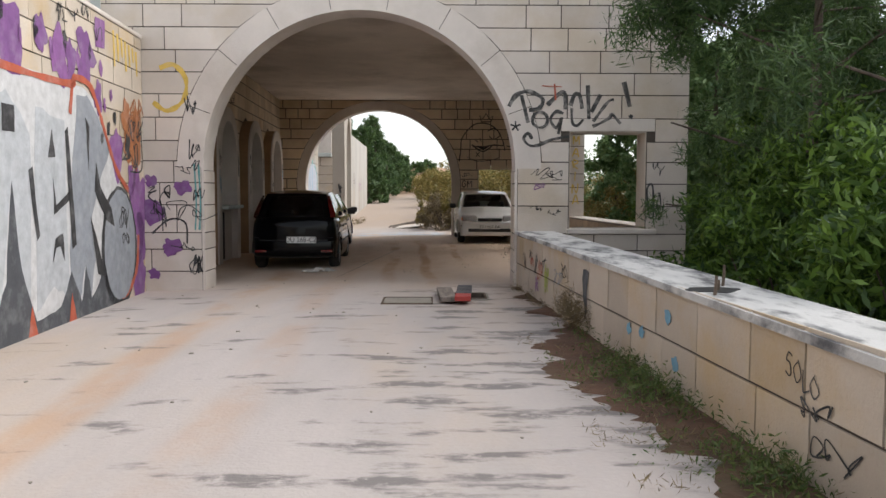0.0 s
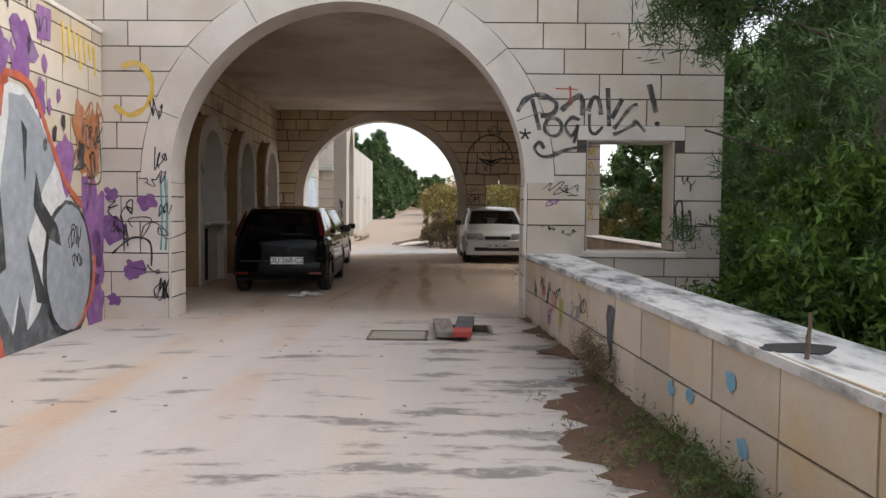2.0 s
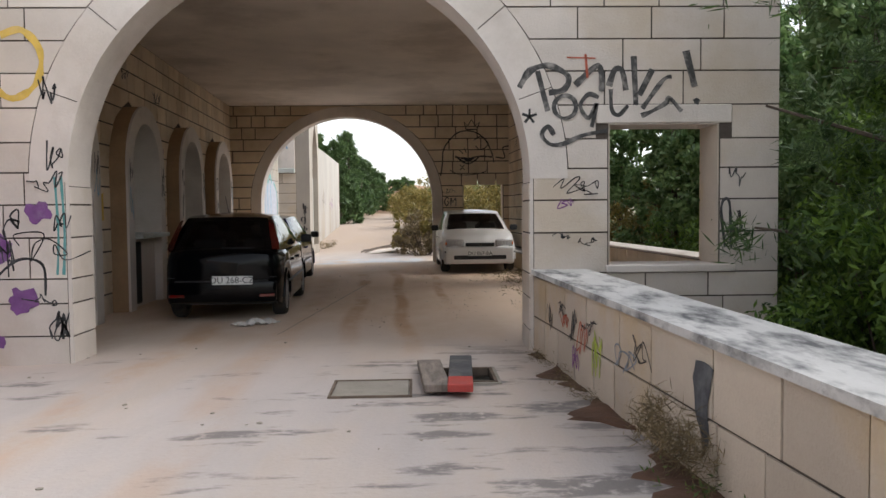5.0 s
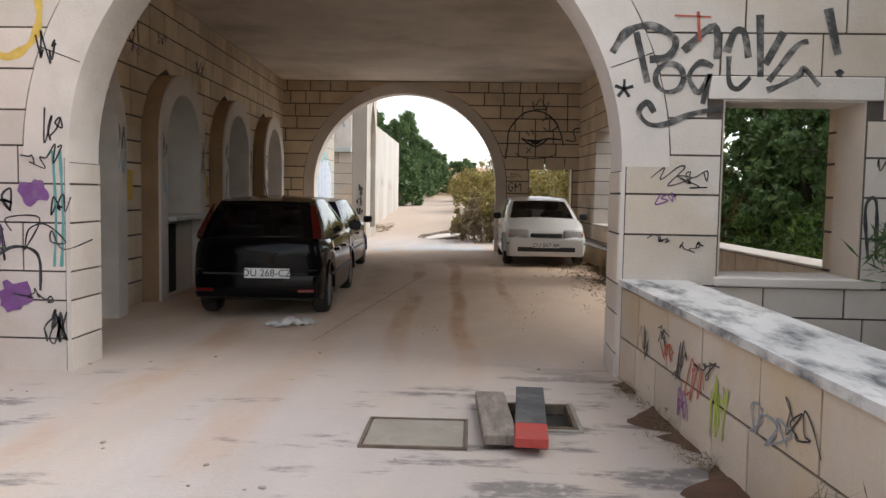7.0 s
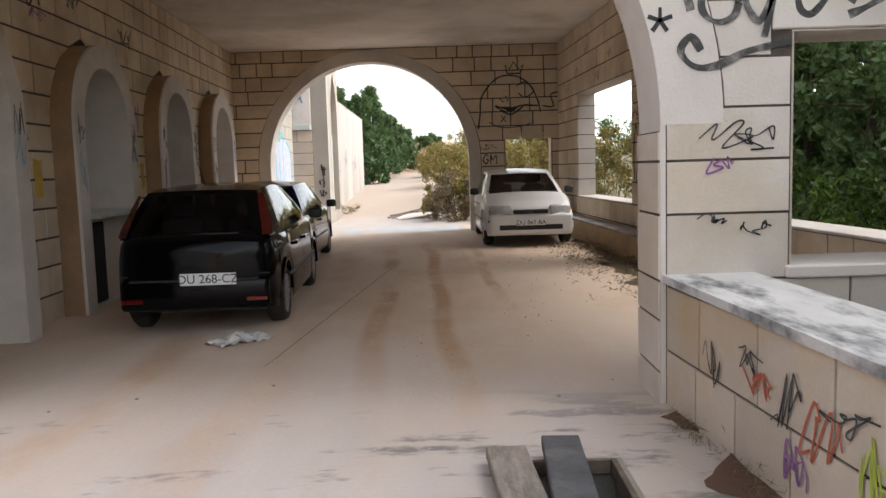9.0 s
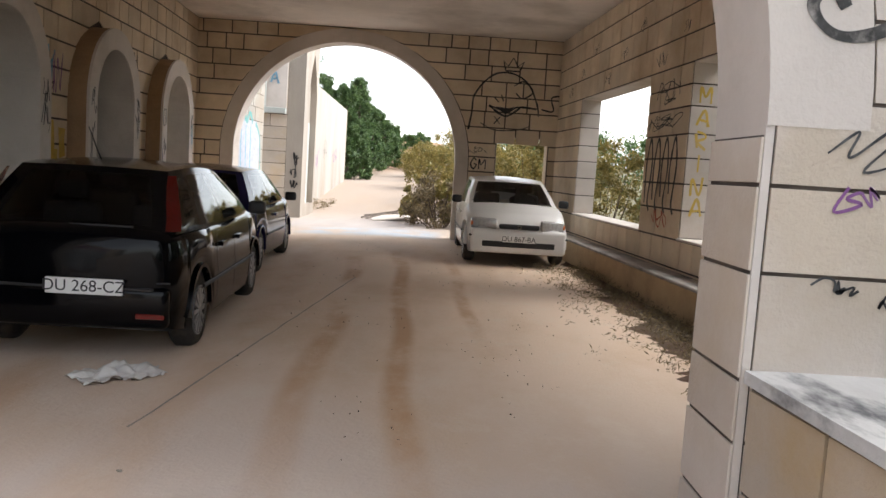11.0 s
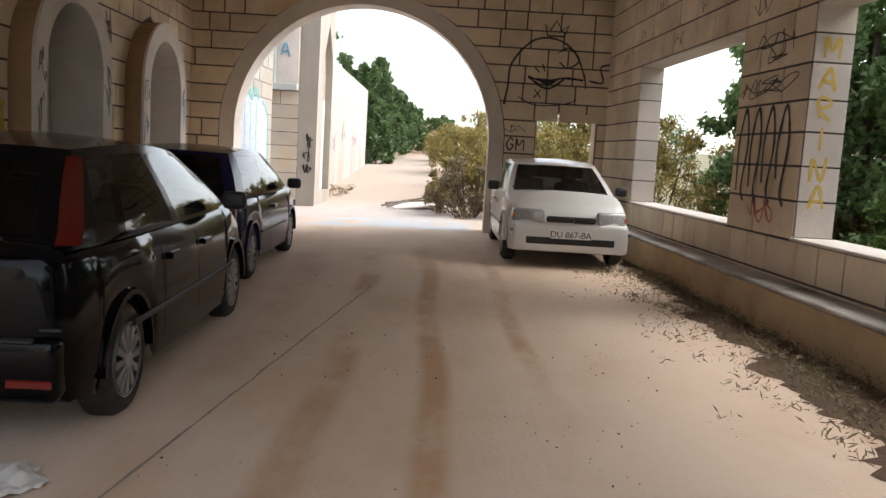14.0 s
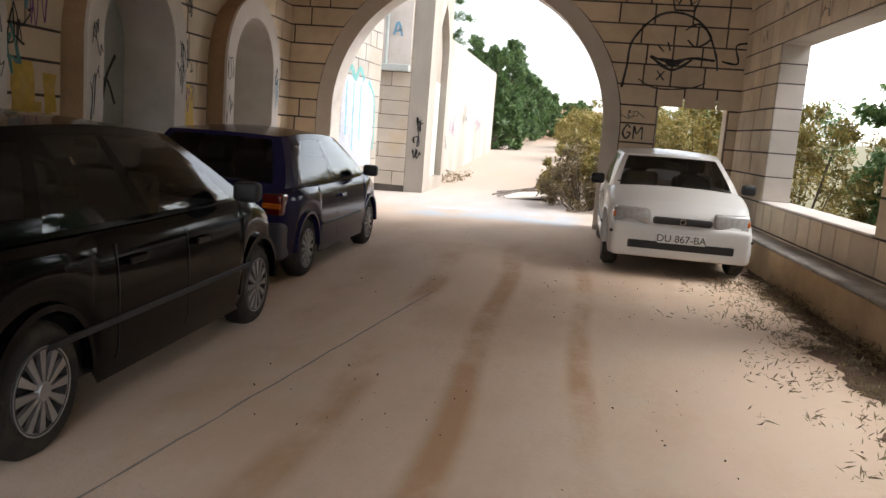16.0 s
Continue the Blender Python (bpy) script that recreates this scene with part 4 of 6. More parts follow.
M_BLACK = paint("black_car_paint", (0.0012, 0.0013, 0.0022), 0.1)
M_BLUE = paint("violet_blue_car_paint", (0.016, 0.014, 0.06), 0.12)
M_WHITE = paint("white_car_paint", (0.72, 0.71, 0.69))
M_PLAS = mat("black_plastic", (0.018, 0.018, 0.02), 0.1, 0.55, 8, bump=0.05)
M_PLASG = mat("grey_plastic", (0.07, 0.07, 0.085), 0.1, 0.55, 8, bump=0.05)
M_TYRE = mat("tyre_rubber", (0.02, 0.019, 0.018), 0.2, 0.85, 10, (0.12, 0.09, 0.06), 0.4, 5)
M_HUB = mat("silver_hubcap", (0.42, 0.42, 0.43), 0.08, 0.35, 10, metal=0.7)
M_CHROME = mat("chrome", (0.75, 0.75, 0.76), 0.02, 0.12, 10, metal=1.0, bump=0)
M_LAMP_R = mat("red_lamp_glass", (0.13, 0.004, 0.003), 0.1, 0.15, 20, coat=1.0, bump=0)
M_LAMP_O = mat("orange_lamp_glass", (0.70, 0.16, 0.02), 0.1, 0.15, 20, coat=1.0, bump=0)
M_LAMP_W = mat("clear_lamp_glass", (0.48, 0.47, 0.46), 0.15, 0.12, 20, coat=1.0, bump=0)
M_PLATE = mat("white_plate", (0.72, 0.72, 0.70), 0.02, 0.4, 10, bump=0)
M_INK = mat("black_ink", (0.015, 0.015, 0.017), 0.05, 0.6, 10, bump=0)
M_SEAT = mat("dark_seat_cloth", (0.03, 0.03, 0.034), 0.2, 0.95, 20)
M_GLASS = glass_mat("car_glass", (0.62, 0.66, 0.66), 1.5)
M_GLASS_D = glass_mat("dark_car_glass", (0.34, 0.36, 0.37), 1.4)


def text_part(name, text, size, m, material, parent, label=""):
    cu = bpy.data.curves.new(name, "FONT")
    cu.body, cu.size, cu.align_x, cu.align_y, cu.extrude = text, size, "CENTER", "CENTER", 0.001
    tmp = bpy.data.objects.new(name, cu)
    scene.collection.objects.link(tmp)
    dg = bpy.context.evaluated_depsgraph_get()
    me = bpy.data.meshes.new_from_object(tmp.evaluated_get(dg))
    bpy.data.objects.remove(tmp)
    me.materials.clear()
    me.materials.append(material)
    ob = new(name, me)
    ob.parent = parent
    ob.matrix_basis = m
    if label:
        ob["label"] = label
    return ob


def wheel(parent, x, y, r, width, side, spokes=12):
    w = new("wheel")
    w.parent = parent
    w.matrix_basis = pose(x, y, r, 0, 0, 0 if side > 0 else 180)
    seg = 36
    bm = bmesh.new()
    prof = [(-width / 2, r * 0.64), (-width / 2 - 0.004, r * 0.86), (-width / 2 + 0.03, r * 0.985), (-width / 4, r), (width / 4, r), (width / 2 - 0.03, r * 0.985), (width / 2 + 0.004, r * 0.86), (width / 2 - 0.01, r * 0.66)]
    rings = [[bm.verts.new((px, pr * math.cos(2 * math.pi * i / seg), pr * math.sin(2 * math.pi * i / seg))) for i in range(seg)] for px, pr in prof]
    for a, b in zip(rings, rings[1:]):
        for i in range(seg):
            bm.faces.new((a[i], a[(i + 1) % seg], b[(i + 1) % seg], b[i]))
    me = part("tyre", bm, M_TYRE, w, "dusty black rubber tyre", True)
    bm = bmesh.new()
    prof = [(width / 2 - 0.005, r * 0.67), (width / 2 + 0.004, r * 0.62), (width / 2 - 0.012, r * 0.57), (width / 2 - 0.03, r * 0.5), (width / 2 - 0.03, 0.02)]
    rings = [[bm.verts.new((px, pr * math.cos(2 * math.pi * i / seg), pr * math.sin(2 * math.pi * i / seg))) for i in range(seg)] for px, pr in prof]
    for a, b in zip(rings, rings[1:]):
        for i in range(seg):
            bm.faces.new((a[i], a[(i + 1) % seg], b[(i + 1) % seg], b[i]))
    part("rim", bm, M_PLAS, w)
    bm = bmesh.new()
    for i in range(spokes):
        a = 2 * math.pi * i / spokes
        d = Vector((0, math.cos(a), math.sin(a)))
        t = Vector((0, -math.sin(a), math.cos(a)))
        vs = [bm.verts.new(Vector((width / 2 + ex, 0, 0)) + d * rr * r + t * tt * r) for rr, tt, ex in ((0.14, -0.028, 0.006), (0.62, -0.075, 0.0), (0.62, 0.075, 0.0), (0.14, 0.028, 0.006))]
        wv = [bm.verts.new(v.co - Vector((0.02, 0, 0))) for v in vs]
        bm.faces.new(vs)
        for q in range(4):
            bm.faces.new((vs[q], wv[q], wv[(q + 1) % 4], vs[(q + 1) % 4]))
    bmesh.ops.create_cone(bm, cap_ends=True, segments=24, radius1=r * 0.17, radius2=r * 0.13, depth=0.02, matrix=pose(width / 2 + 0.004, 0, 0, 0, 90, 0))
    rim = []
    for pr, px in ((0.60, 0.0), (0.66, 0.004), (0.66, -0.02)):
        rim.append([bm.verts.new((width / 2 + px, pr * r * math.cos(2 * math.pi * i / seg), pr * r * math.sin(2 * math.pi * i / seg))) for i in range(seg)])
    for a, b in zip(rim, rim[1:]):
        for i in range(seg):
            bm.faces.new((a[i], a[(i + 1) % seg], b[(i + 1) % seg], b[i]))
    part("hubcap", bm, M_HUB, w, "silver many-spoked hubcap")
    return w


def interp(tab, y):
    for (a, va), (b, vb) in zip(tab, tab[1:]):
        if y <= b:
            t = max(0.0, (y - a) / (b - a))
            t = t * t * (3 - 2 * t)
            return va + (vb - va) * t
    return tab[-1][1]


def lin(tab, y):
    for (a, va), (b, vb) in zip(tab, tab[1:]):
        if y <= b:
            return va + (vb - va) * max(0.0, (y - a) / (b - a))
    return tab[-1][1]


def patch(P, holes, na, nb):
    """A curved sheet P(a, b) split into body and window faces; holes are (a0, a1, b0, b1)."""
    aa = sorted({*[i / na for i in range(na + 1)], *[v for h in holes for v in h[:2]]})
    bb = sorted({*[i / nb for i in range(nb + 1)], *[v for h in holes for v in h[2:4]]})
    body, panes = bmesh.new(), [bmesh.new() for _ in holes]
    cache = [dict() for _ in range(len(holes) + 1)]

    def vert(k, bmx, a, b):
        if (a, b) not in cache[k]:
            cache[k][(a, b)] = bmx.verts.new(P(a, b))
        return cache[k][(a, b)]

    for a0, a1 in zip(aa, aa[1:]):
        for b0, b1 in zip(bb, bb[1:]):
            am, bmid = (a0 + a1) / 2, (b0 + b1) / 2
            k, tgt = 0, body
            for i, h in enumerate(holes):
                if h[0] < am < h[1] and h[2] < bmid < h[3]:
                    k, tgt = i + 1, panes[i]
            tgt.faces.new([vert(k, tgt, *p) for p in ((a0, b0), (a1, b0), (a1, b1), (a0, b1))])
    return body, panes


def car(label, m, L, W, H, belt, hood, nose, axle_r, axle_f, r, cab, colour, bumper_mat, side_holes, rear_hole, roof_w=0.70):
    """A hatchback: lower body lofted along its length with wheel arches, and a glazed cabin on it. cab: base rear, roof rear, roof front, base front."""
    ob = new("car")
    ob.matrix_world = m
    tagged(ob, label, "car")
    hw = W / 2
    br, rr, rf, bf = cab
    st = sorted({*[L * i / 46 for i in range(47)], *[ax + (r + 0.05) * math.cos(radians(a)) for ax in (axle_r, axle_f) for a in range(0, 181, 12)], 0.02, 0.06, 0.12, L - 0.02, L - 0.06, L - 0.12})
    plan = [(0, 0.80), (0.03, 0.87), (0.10, 0.935), (0.25, 0.97), (0.8, 1.0), (L - 1.0, 1.0), (L - 0.45, 0.955), (L - 0.2, 0.88), (L - 0.08, 0.79), (L, 0.62)]
    top = [(0, belt - 0.06), (0.05, belt - 0.01), (br, belt), (bf - 0.02, belt + 0.01), (bf, hood), (L - 0.35, nose + 0.10), (L - 0.1, nose), (L, nose - 0.10)]

    def low(y):
        z = lin([(0, 0.30), (0.08, 0.25), (0.4, 0.20), (L - 0.5, 0.19), (L - 0.08, 0.21), (L, 0.27)], y)
        for ax in (axle_r, axle_f):
            d = abs(y - ax)
            if d < r + 0.05:
                z = max(z, r + math.sqrt((r + 0.05) ** 2 - d * d) * 1.0)
        return z

    bm = bmesh.new()
    rings = []
    for y in st:
        w, zt, zl = hw * lin(plan, y), lin(top, y), low(y)
        span = zt - zl
        sec = [(w * 0.965, zl), (w * 0.995, zl + span * 0.18), (w, zl + span * 0.45), (w * 0.985, zl + span * 0.72), (w * 0.955, zt - 0.07 * min(1, span * 2)), (w * 0.91, zt - 0.015), (w * 0.80, zt + 0.008), (w * 0.45, zt + 0.028), (0, zt + 0.034)]
        rings.append([bm.verts.new((s * px, y, pz)) for s, seq in ((1, sec), (-1, sec[-2::-1])) for px, pz in seq])
    n = len(rings[0])
    for y0, a, b in zip(st, rings, rings[1:]):
        for i in range(n - 1):
            if br + 0.1 < y0 < bf - 0.15 and 5 <= i <= n - 7:
                continue
            bm.faces.new((a[i], b[i], b[i + 1], a[i + 1]))
    for e, dy in ((rings[0], -0.055), (rings[-1], 0.05)):
        c = Vector((0, e[0].co.y, sum(v.co.z for v in e) / n))
        prev = e
        for k in (0.93, 0.8, 0.6, 0.35):
            nxt = [bm.verts.new(c + (v.co - c) * k + Vector((0, dy * (1 - k ** 2.2), 0))) for v in e]
            for i in range(n):
                bm.faces.new((prev[i], prev[(i + 1) % n], nxt[(i + 1) % n], nxt[i]))
            prev = nxt
        bm.faces.new(prev)
    bmesh.ops.remove_doubles(bm, verts=bm.verts[:], dist=0.0005)
    part("body", bm, colour, ob, "", True)
    bm = box_bm(-hw * 0.86, hw * 0.86, 0.15, L - 0.2, 0.22, 0.56)
    part("underbody", bm, M_DARK, ob)
    for ax in (axle_r, axle_f):
        for s in (1, -1):
            # arch lip
            bmx = bmesh.new()
            o = arc(ax, r, r + 0.075, 0, 180, 18)
            i2 = arc(ax, r, r + 0.045, 180, 0, 18)
            prism(bmx, [o + i2], hw * 0.93, hw * 0.998)
            for v in bmx.verts:
                v.co = Vector((s * v.co.y, v.co.x, v.co.z))
            part("wheel_arch", bmx, colour, ob)
            wheel(ob, s * (hw - 0.115), ax, r, 0.18, s)
    # cabin
    wb, wr = hw * 0.93, hw * roof_w

    def side(s):
        def P(a, b):
            y = (br + (bf - br) * a) * (1 - b) + (rr + (rf - rr) * a) * b
            z = belt - 0.02 + (H - 0.05 + 0.05 * math.sin(math.pi * min(1, a * 0.85 + 0.12)) - belt) * b
            x = wb + (wr - wb) * (b ** 1.35) + 0.02 * math.sin(math.pi * a)
            pinch = 1 - 0.04 * (2 * a - 1) ** 4
            return Vector((s * x * pinch, y, z))
        return P

    def ends(front):
        a_end = 1.0 if front else 0.0

        def P(a, b):
            e = side(1)(a_end, b)
            bow = (0.10 if front else -0.07) * (1 - (2 * a - 1) ** 2)
            return Vector((e.x * (2 * a - 1), e.y + bow, e.z + 0.012 * (1 - (2 * a - 1) ** 2)))
        return P

    def roof(a, b):
        e = side(1)(b, 1.0)
        bow = ((0.10 * max(0, b - 0.7) / 0.3) - (0.07 * max(0, 0.3 - b) / 0.3)) * (1 - (2 * a - 1) ** 2)
        return Vector((e.x * (2 * a - 1), e.y + bow, e.z + 0.045 * (1 - (2 * a - 1) ** 2) * (0.27 + 0.73 * math.sin(math.pi * min(1, max(0, b))))))

    for s in (1, -1):
        body, panes = patch(side(s), side_holes, 12, 8)
        part("side_frame", body, colour, ob, "", True)
        for p in panes:
            part("side_window", p, M_GLASS, ob, "", True)
    body, panes = patch(ends(False), [rear_hole], 12, 8)
    part("tailgate_frame", body, colour, ob, "", True)
    part("rear_window", panes[0], M_GLASS_D, ob, "", True)
    body, panes = patch(ends(True), [(0.05, 0.95, 0.04, 0.94)], 12, 8)
    part("windscreen_frame", body, colour, ob, "", True)
    part("windscreen", panes[0], M_GLASS, ob, "", True)
    body, _ = patch(roof, [], 12, 12)
    part("roof", body, colour, ob, "", True)
    # inside
    for s in (-1, 1):
        for yy, hh in ((rr + 0.45, 0.02), (rf - 0.25, 0.08)):
            bmx = box_bm(s * 0.35 - 0.22, s * 0.35 + 0.22, yy, yy + 0.16, 0.5, belt + 0.10 + hh, 0.05, 3)
            part("seat_back", bmx, M_SEAT, ob, "", True)
            part("headrest", box_bm(s * 0.35 - 0.12, s * 0.35 + 0.12, yy + 0.02, yy + 0.12, belt + 0.13 + hh, belt + 0.29 + hh, 0.04, 3), M_SEAT, ob, "", True)
    part("dashboard", box_bm(-hw * 0.85, hw * 0.85, bf - 0.75, bf - 0.15, belt - 0.25, belt - 0.03, 0.05, 2), M_SEAT, ob)
    bmx = bmesh.new()
    sx = -0.35
    ring = [[bmx.verts.new((sx + (0.18 + 0.015 * math.cos(q)) * math.cos(p), bf - 0.82 + 0.015 * math.sin(q) + 0.06 * math.sin(p), belt + 0.0 + (0.18 + 0.015 * math.cos(q)) * math.sin(p))) for q in [k * math.pi / 3 for k in range(6)]] for p in [k * math.pi / 12 for k in range(24)]]
    for i in range(24):
        for j in range(6):
            bmx.faces.new((ring[i][j], ring[(i + 1) % 24][j], ring[(i + 1) % 24][(j + 1) % 6], ring[i][(j + 1) % 6]))
    part("steering_wheel", bmx, M_SEAT, ob, "", True)
    part("interior_mirror", box_bm(-0.11, 0.11, rf + 0.1, rf + 0.13, H - 0.19, H - 0.13, 0.012), M_PLAS, ob)
    # door mirrors
    for s in (-1, 1):
        bmx = box_bm(s * (hw + 0.09) - 0.085, s * (hw + 0.09) + 0.085, bf - 0.48, bf - 0.36, belt + 0.0, belt + 0.13, 0.035, 3)
        part("door_mirror", bmx, M_PLAS, ob, "black door mirror", True)
    return ob, hw


def seam(ob, x, pts, w=0.008):
    """A dark panel joint on the car's flank along (y, z) points."""
    bm = bmesh.new()
    for (y0, z0, x0), (y1, z1, x1) in zip(pts, pts[1:]):
        d = Vector((0, y1 - y0, z1 - z0)).normalized()
        t = Vector((0, -d.z, d.y)) * w / 2
        a, b = Vector((x0, y0, z0)), Vector((x1, y1, z1))
        bm.faces.new([bm.verts.new(v) for v in (a - t, b - t, b + t, a + t)])
    return part("door_seam", bm, M_INK, ob)


def flank_details(ob, hw, doors, belt, colour):
    for s in (1, -1):
        for y in doors:
            X = s * (hw + 0.001)
            seam(ob, X, [(y, 0.28, s * hw * 0.995), (y, 0.45, s * (hw + 0.0015)), (y, 0.66, s * (hw + 0.0005)), (y - 0.01, belt - 0.08, s * (hw * 0.975))])
            part("door_handle", box_bm(min(s * (hw - 0.012), s * (hw + 0.022)), max(s * (hw - 0.012), s * (hw + 0.022)), y + 0.06, y + 0.24, belt - 0.19, belt - 0.15, 0.008, 2), colour, ob)
        part("rub_strip", box_bm(min(s * (hw - 0.01), s * (hw + 0.012)), max(s * (hw - 0.01), s * (hw + 0.012)), doors[0] - 0.55, doors[-1] + 0.95, 0.47, 0.50, 0.004), M_PLAS, ob)


# black hatchback
SIDE5 = [(0.07, 0.16, 0.22, 0.86), (0.20, 0.47, 0.06, 0.90), (0.51, 0.90, 0.06, 0.90)]
corsa, hw = car("glossy black five-door hatchback parked by the arcade", pose(-1.96, 15.59, -0.05, 0, 0, 3.2), 3.82, 1.58, 1.42, 0.95, 0.96, 0.72, 0.66, 3.15, 0.295,
                (0.10, 0.50, 2.15, 3.02), M_BLACK, M_BLACK, SIDE5, (0.12, 0.88, 0.10, 0.90))
flank_details(corsa, hw, (1.22, 1.98), 0.93, M_BLACK)
part("rear_bumper", box_bm(-0.70, 0.70, -0.045, 0.16, 0.26, 0.56, 0.05, 4), M_BLACK, corsa, "", True)
part("bumper_strip", box_bm(-0.60, 0.60, -0.052, 0.0, 0.535, 0.555, 0.006), M_PLAS, corsa)
plate = part("number_plate", box_bm(-0.12, 0.40, -0.078, -0.05, 0.50, 0.612, 0.004), M_PLATE, corsa, "white number plate with black characters")
text_part("plate_text", "DU 268-CZ", 0.115, pose(0.14, -0.0795, 0.556, 90, 0, 0), M_INK, plate)
for s in (-1, 1):
    bm = bmesh.new()
    for zz, x0, x1, yy in ((0.95, 0.64, 0.72, 0.085), (1.02, 0.63, 0.71, 0.145), (1.14, 0.60, 0.67, 0.235), (1.26, 0.575, 0.63, 0.33), (1.34, 0.565, 0.60, 0.39)):
        for x, y2 in ((x0, yy - 0.012), (x1 + 0.012, yy + 0.05)):
            bm.verts.new((s * x, y2, zz))
    bm.verts.ensure_lookup_table()
    for i in range(4):
        bm.faces.new([bm.verts[j] for j in (2 * i, 2 * i + 1, 2 * i + 3, 2 * i + 2)])
    bmesh.ops.solidify(bm, geom=bm.faces[:], thickness=0.018)
    part("tail_lamp", bm, M_LAMP_R, corsa, "tall red tail lamp")
    part("reflector", box_bm(s * 0.58 - 0.10, s * 0.58 + 0.10, -0.053, -0.02, 0.335, 0.375, 0.008), M_LAMP_R, corsa)
    part("name_badge", box_bm(s * 0.42 - 0.09, s * 0.42 + 0.09, -0.006, 0.02, 0.735, 0.752, 0.003), M_CHROME, corsa)
bm = bmesh.new()
seg = 24
for r0, r1 in ((0.052, 0.042),):
    o, i2 = arc(0, 0.76, r0, 0, 345, seg), arc(0, 0.76, r1, 345, 0, seg)
    prism(bm, [o + i2], -0.012, 0.01)
part("emblem", bm, M_CHROME, corsa, "plain chrome ring emblem")
part("tailgate_seam", box_bm(-0.70, 0.70, -0.004, 0.02, 0.585, 0.595), M_INK, corsa)
part("rear_wiper", box_bm(-0.02, 0.42, 0.055, 0.075, 0.965, 0.98, 0.004), M_PLAS, corsa)
bm = bmesh.new()
limb(bm, (0, 0.62, 1.43), (0, 0.35, 1.66), 0.006, 0.003, 5)
part("aerial", bm, M_PLAS, corsa)

# violet-blue three-door hatchback
SIDE3 = [(0.10, 0.46, 0.06, 0.88), (0.50, 0.90, 0.06, 0.88)]
fiesta, hw = car("dark violet-blue three-door hatchback with grey bumpers", pose(-2.46, 20.04, -0.055, 0, 0, 2.2), 3.78, 1.63, 1.38, 0.90, 0.93, 0.70, 0.62, 3.05, 0.285,
                 (0.08, 0.42, 2.15, 2.95), M_BLUE, M_PLASG, SIDE3, (0.08, 0.92, 0.08, 0.92))
flank_details(fiesta, hw, (1.55,), 0.90, M_BLUE)
part("rear_bumper", box_bm(-0.76, 0.76, -0.055, 0.30, 0.24, 0.58, 0.05, 4), M_PLASG, fiesta, "grey plastic rear bumper", True)
for s in (-1, 1):
    lamp = part("tail_lamp", box_bm(s * 0.64 - 0.10, s * 0.64 + 0.10, -0.01, 0.16, 0.64, 0.84, 0.03, 3), M_LAMP_R, fiesta, "red and orange tail lamp", True)
    part("indicator", box_bm(s * 0.64 - 0.09, s * 0.64 + 0.09, -0.016, 0.02, 0.70, 0.755, 0.01), M_LAMP_O, lamp)
part("number_plate", box_bm(-0.26, 0.26, -0.02, 0.02, 0.62, 0.73, 0.004), M_PLATE, fiesta)
part("rear_wiper", box_bm(-0.02, 0.40, 0.02, 0.04, 0.93, 0.945, 0.004), M_PLAS, fiesta)

# white hatchback facing the drive
mazda, hw = car("white hatchback parked nose outward beside the ledge", pose(1.87, 26.56, 0.0, 0, 0, 181.2), 3.92, 1.69, 1.40, 0.93, 0.95, 0.70, 0.70, 3.18, 0.30,
                (0.30, 0.75, 2.05, 2.95), M_WHITE, M_WHITE, SIDE5, (0.10, 0.90, 0.08, 0.92), 0.75)
flank_details(mazda, hw, (1.25, 2.0), 0.93, M_WHITE)
L = 3.92
part("front_bumper", box_bm(-0.76, 0.76, L - 0.20, L + 0.05, 0.22, 0.60, 0.06, 4), M_WHITE, mazda, "", True)
part("lower_intake", box_bm(-0.58, 0.58, L + 0.03, L + 0.058, 0.315, 0.415, 0.02, 2), M_INK, mazda, "black air intake slot")
gr = part("grille", box_bm(-0.32, 0.32, L - 0.02, L + 0.052, 0.605, 0.685, 0.03, 3), M_INK, mazda, "black grille with a chrome badge")
bm = prism(bmesh.new(), [arc(0, 0.645, 0.036, 0, 345, 18) + arc(0, 0.645, 0.024, 345, 0, 18)], L + 0.044, L + 0.055)
part("emblem", bm, M_CHROME, gr)
for s in (-1, 1):
    bm = box_bm(s * 0.55 - 0.20, s * 0.55 + 0.20, L - 0.22, L + 0.03, 0.585, 0.755, 0.035, 3)
    for v in bm.verts:
        v.co.y -= max(0, abs(v.co.x) - 0.45) * 0.55
    hl = part("headlight", bm, M_LAMP_W, mazda, "clear headlight with orange corner", True)
    bm = box_bm(s * 0.725 - 0.03, s * 0.725 + 0.03, L - 0.25, L - 0.12, 0.63, 0.70, 0.015, 2)
    part("indicator", bm, M_LAMP_O, hl, "", True)
    part("bumper_strip", box_bm(s * 0.66 - 0.12, s * 0.66 + 0.12, L - 0.06, L + 0.03, 0.47, 0.50, 0.008), M_INK, mazda)
plate = part("number_plate", box_bm(-0.26, 0.26, L + 0.06, L + 0.075, 0.40, 0.505, 0.004), M_PLATE, mazda, "white number plate with black characters")
text_part("plate_text", "DU 867-BA", 0.112, pose(0, L + 0.0765, 0.452, 90, 0, 180), M_INK, plate)
for s in (-0.45, 0.25):
    bm = bmesh.new()
    limb(bm, (s, 2.98, 0.985), (s + 0.45, 2.90, 1.0), 0.01, 0.007, 5)
    part("wiper", bm, M_PLAS, mazda)

# ---- graffiti: thin coats of paint on the walls ----
def spray(name, col):
    return mat(name, col, 0.12, 0.75, 8, tuple(min(0.7, c * 0.5 + 0.25) for c in col), 0.35, 5, 0.1, 60)


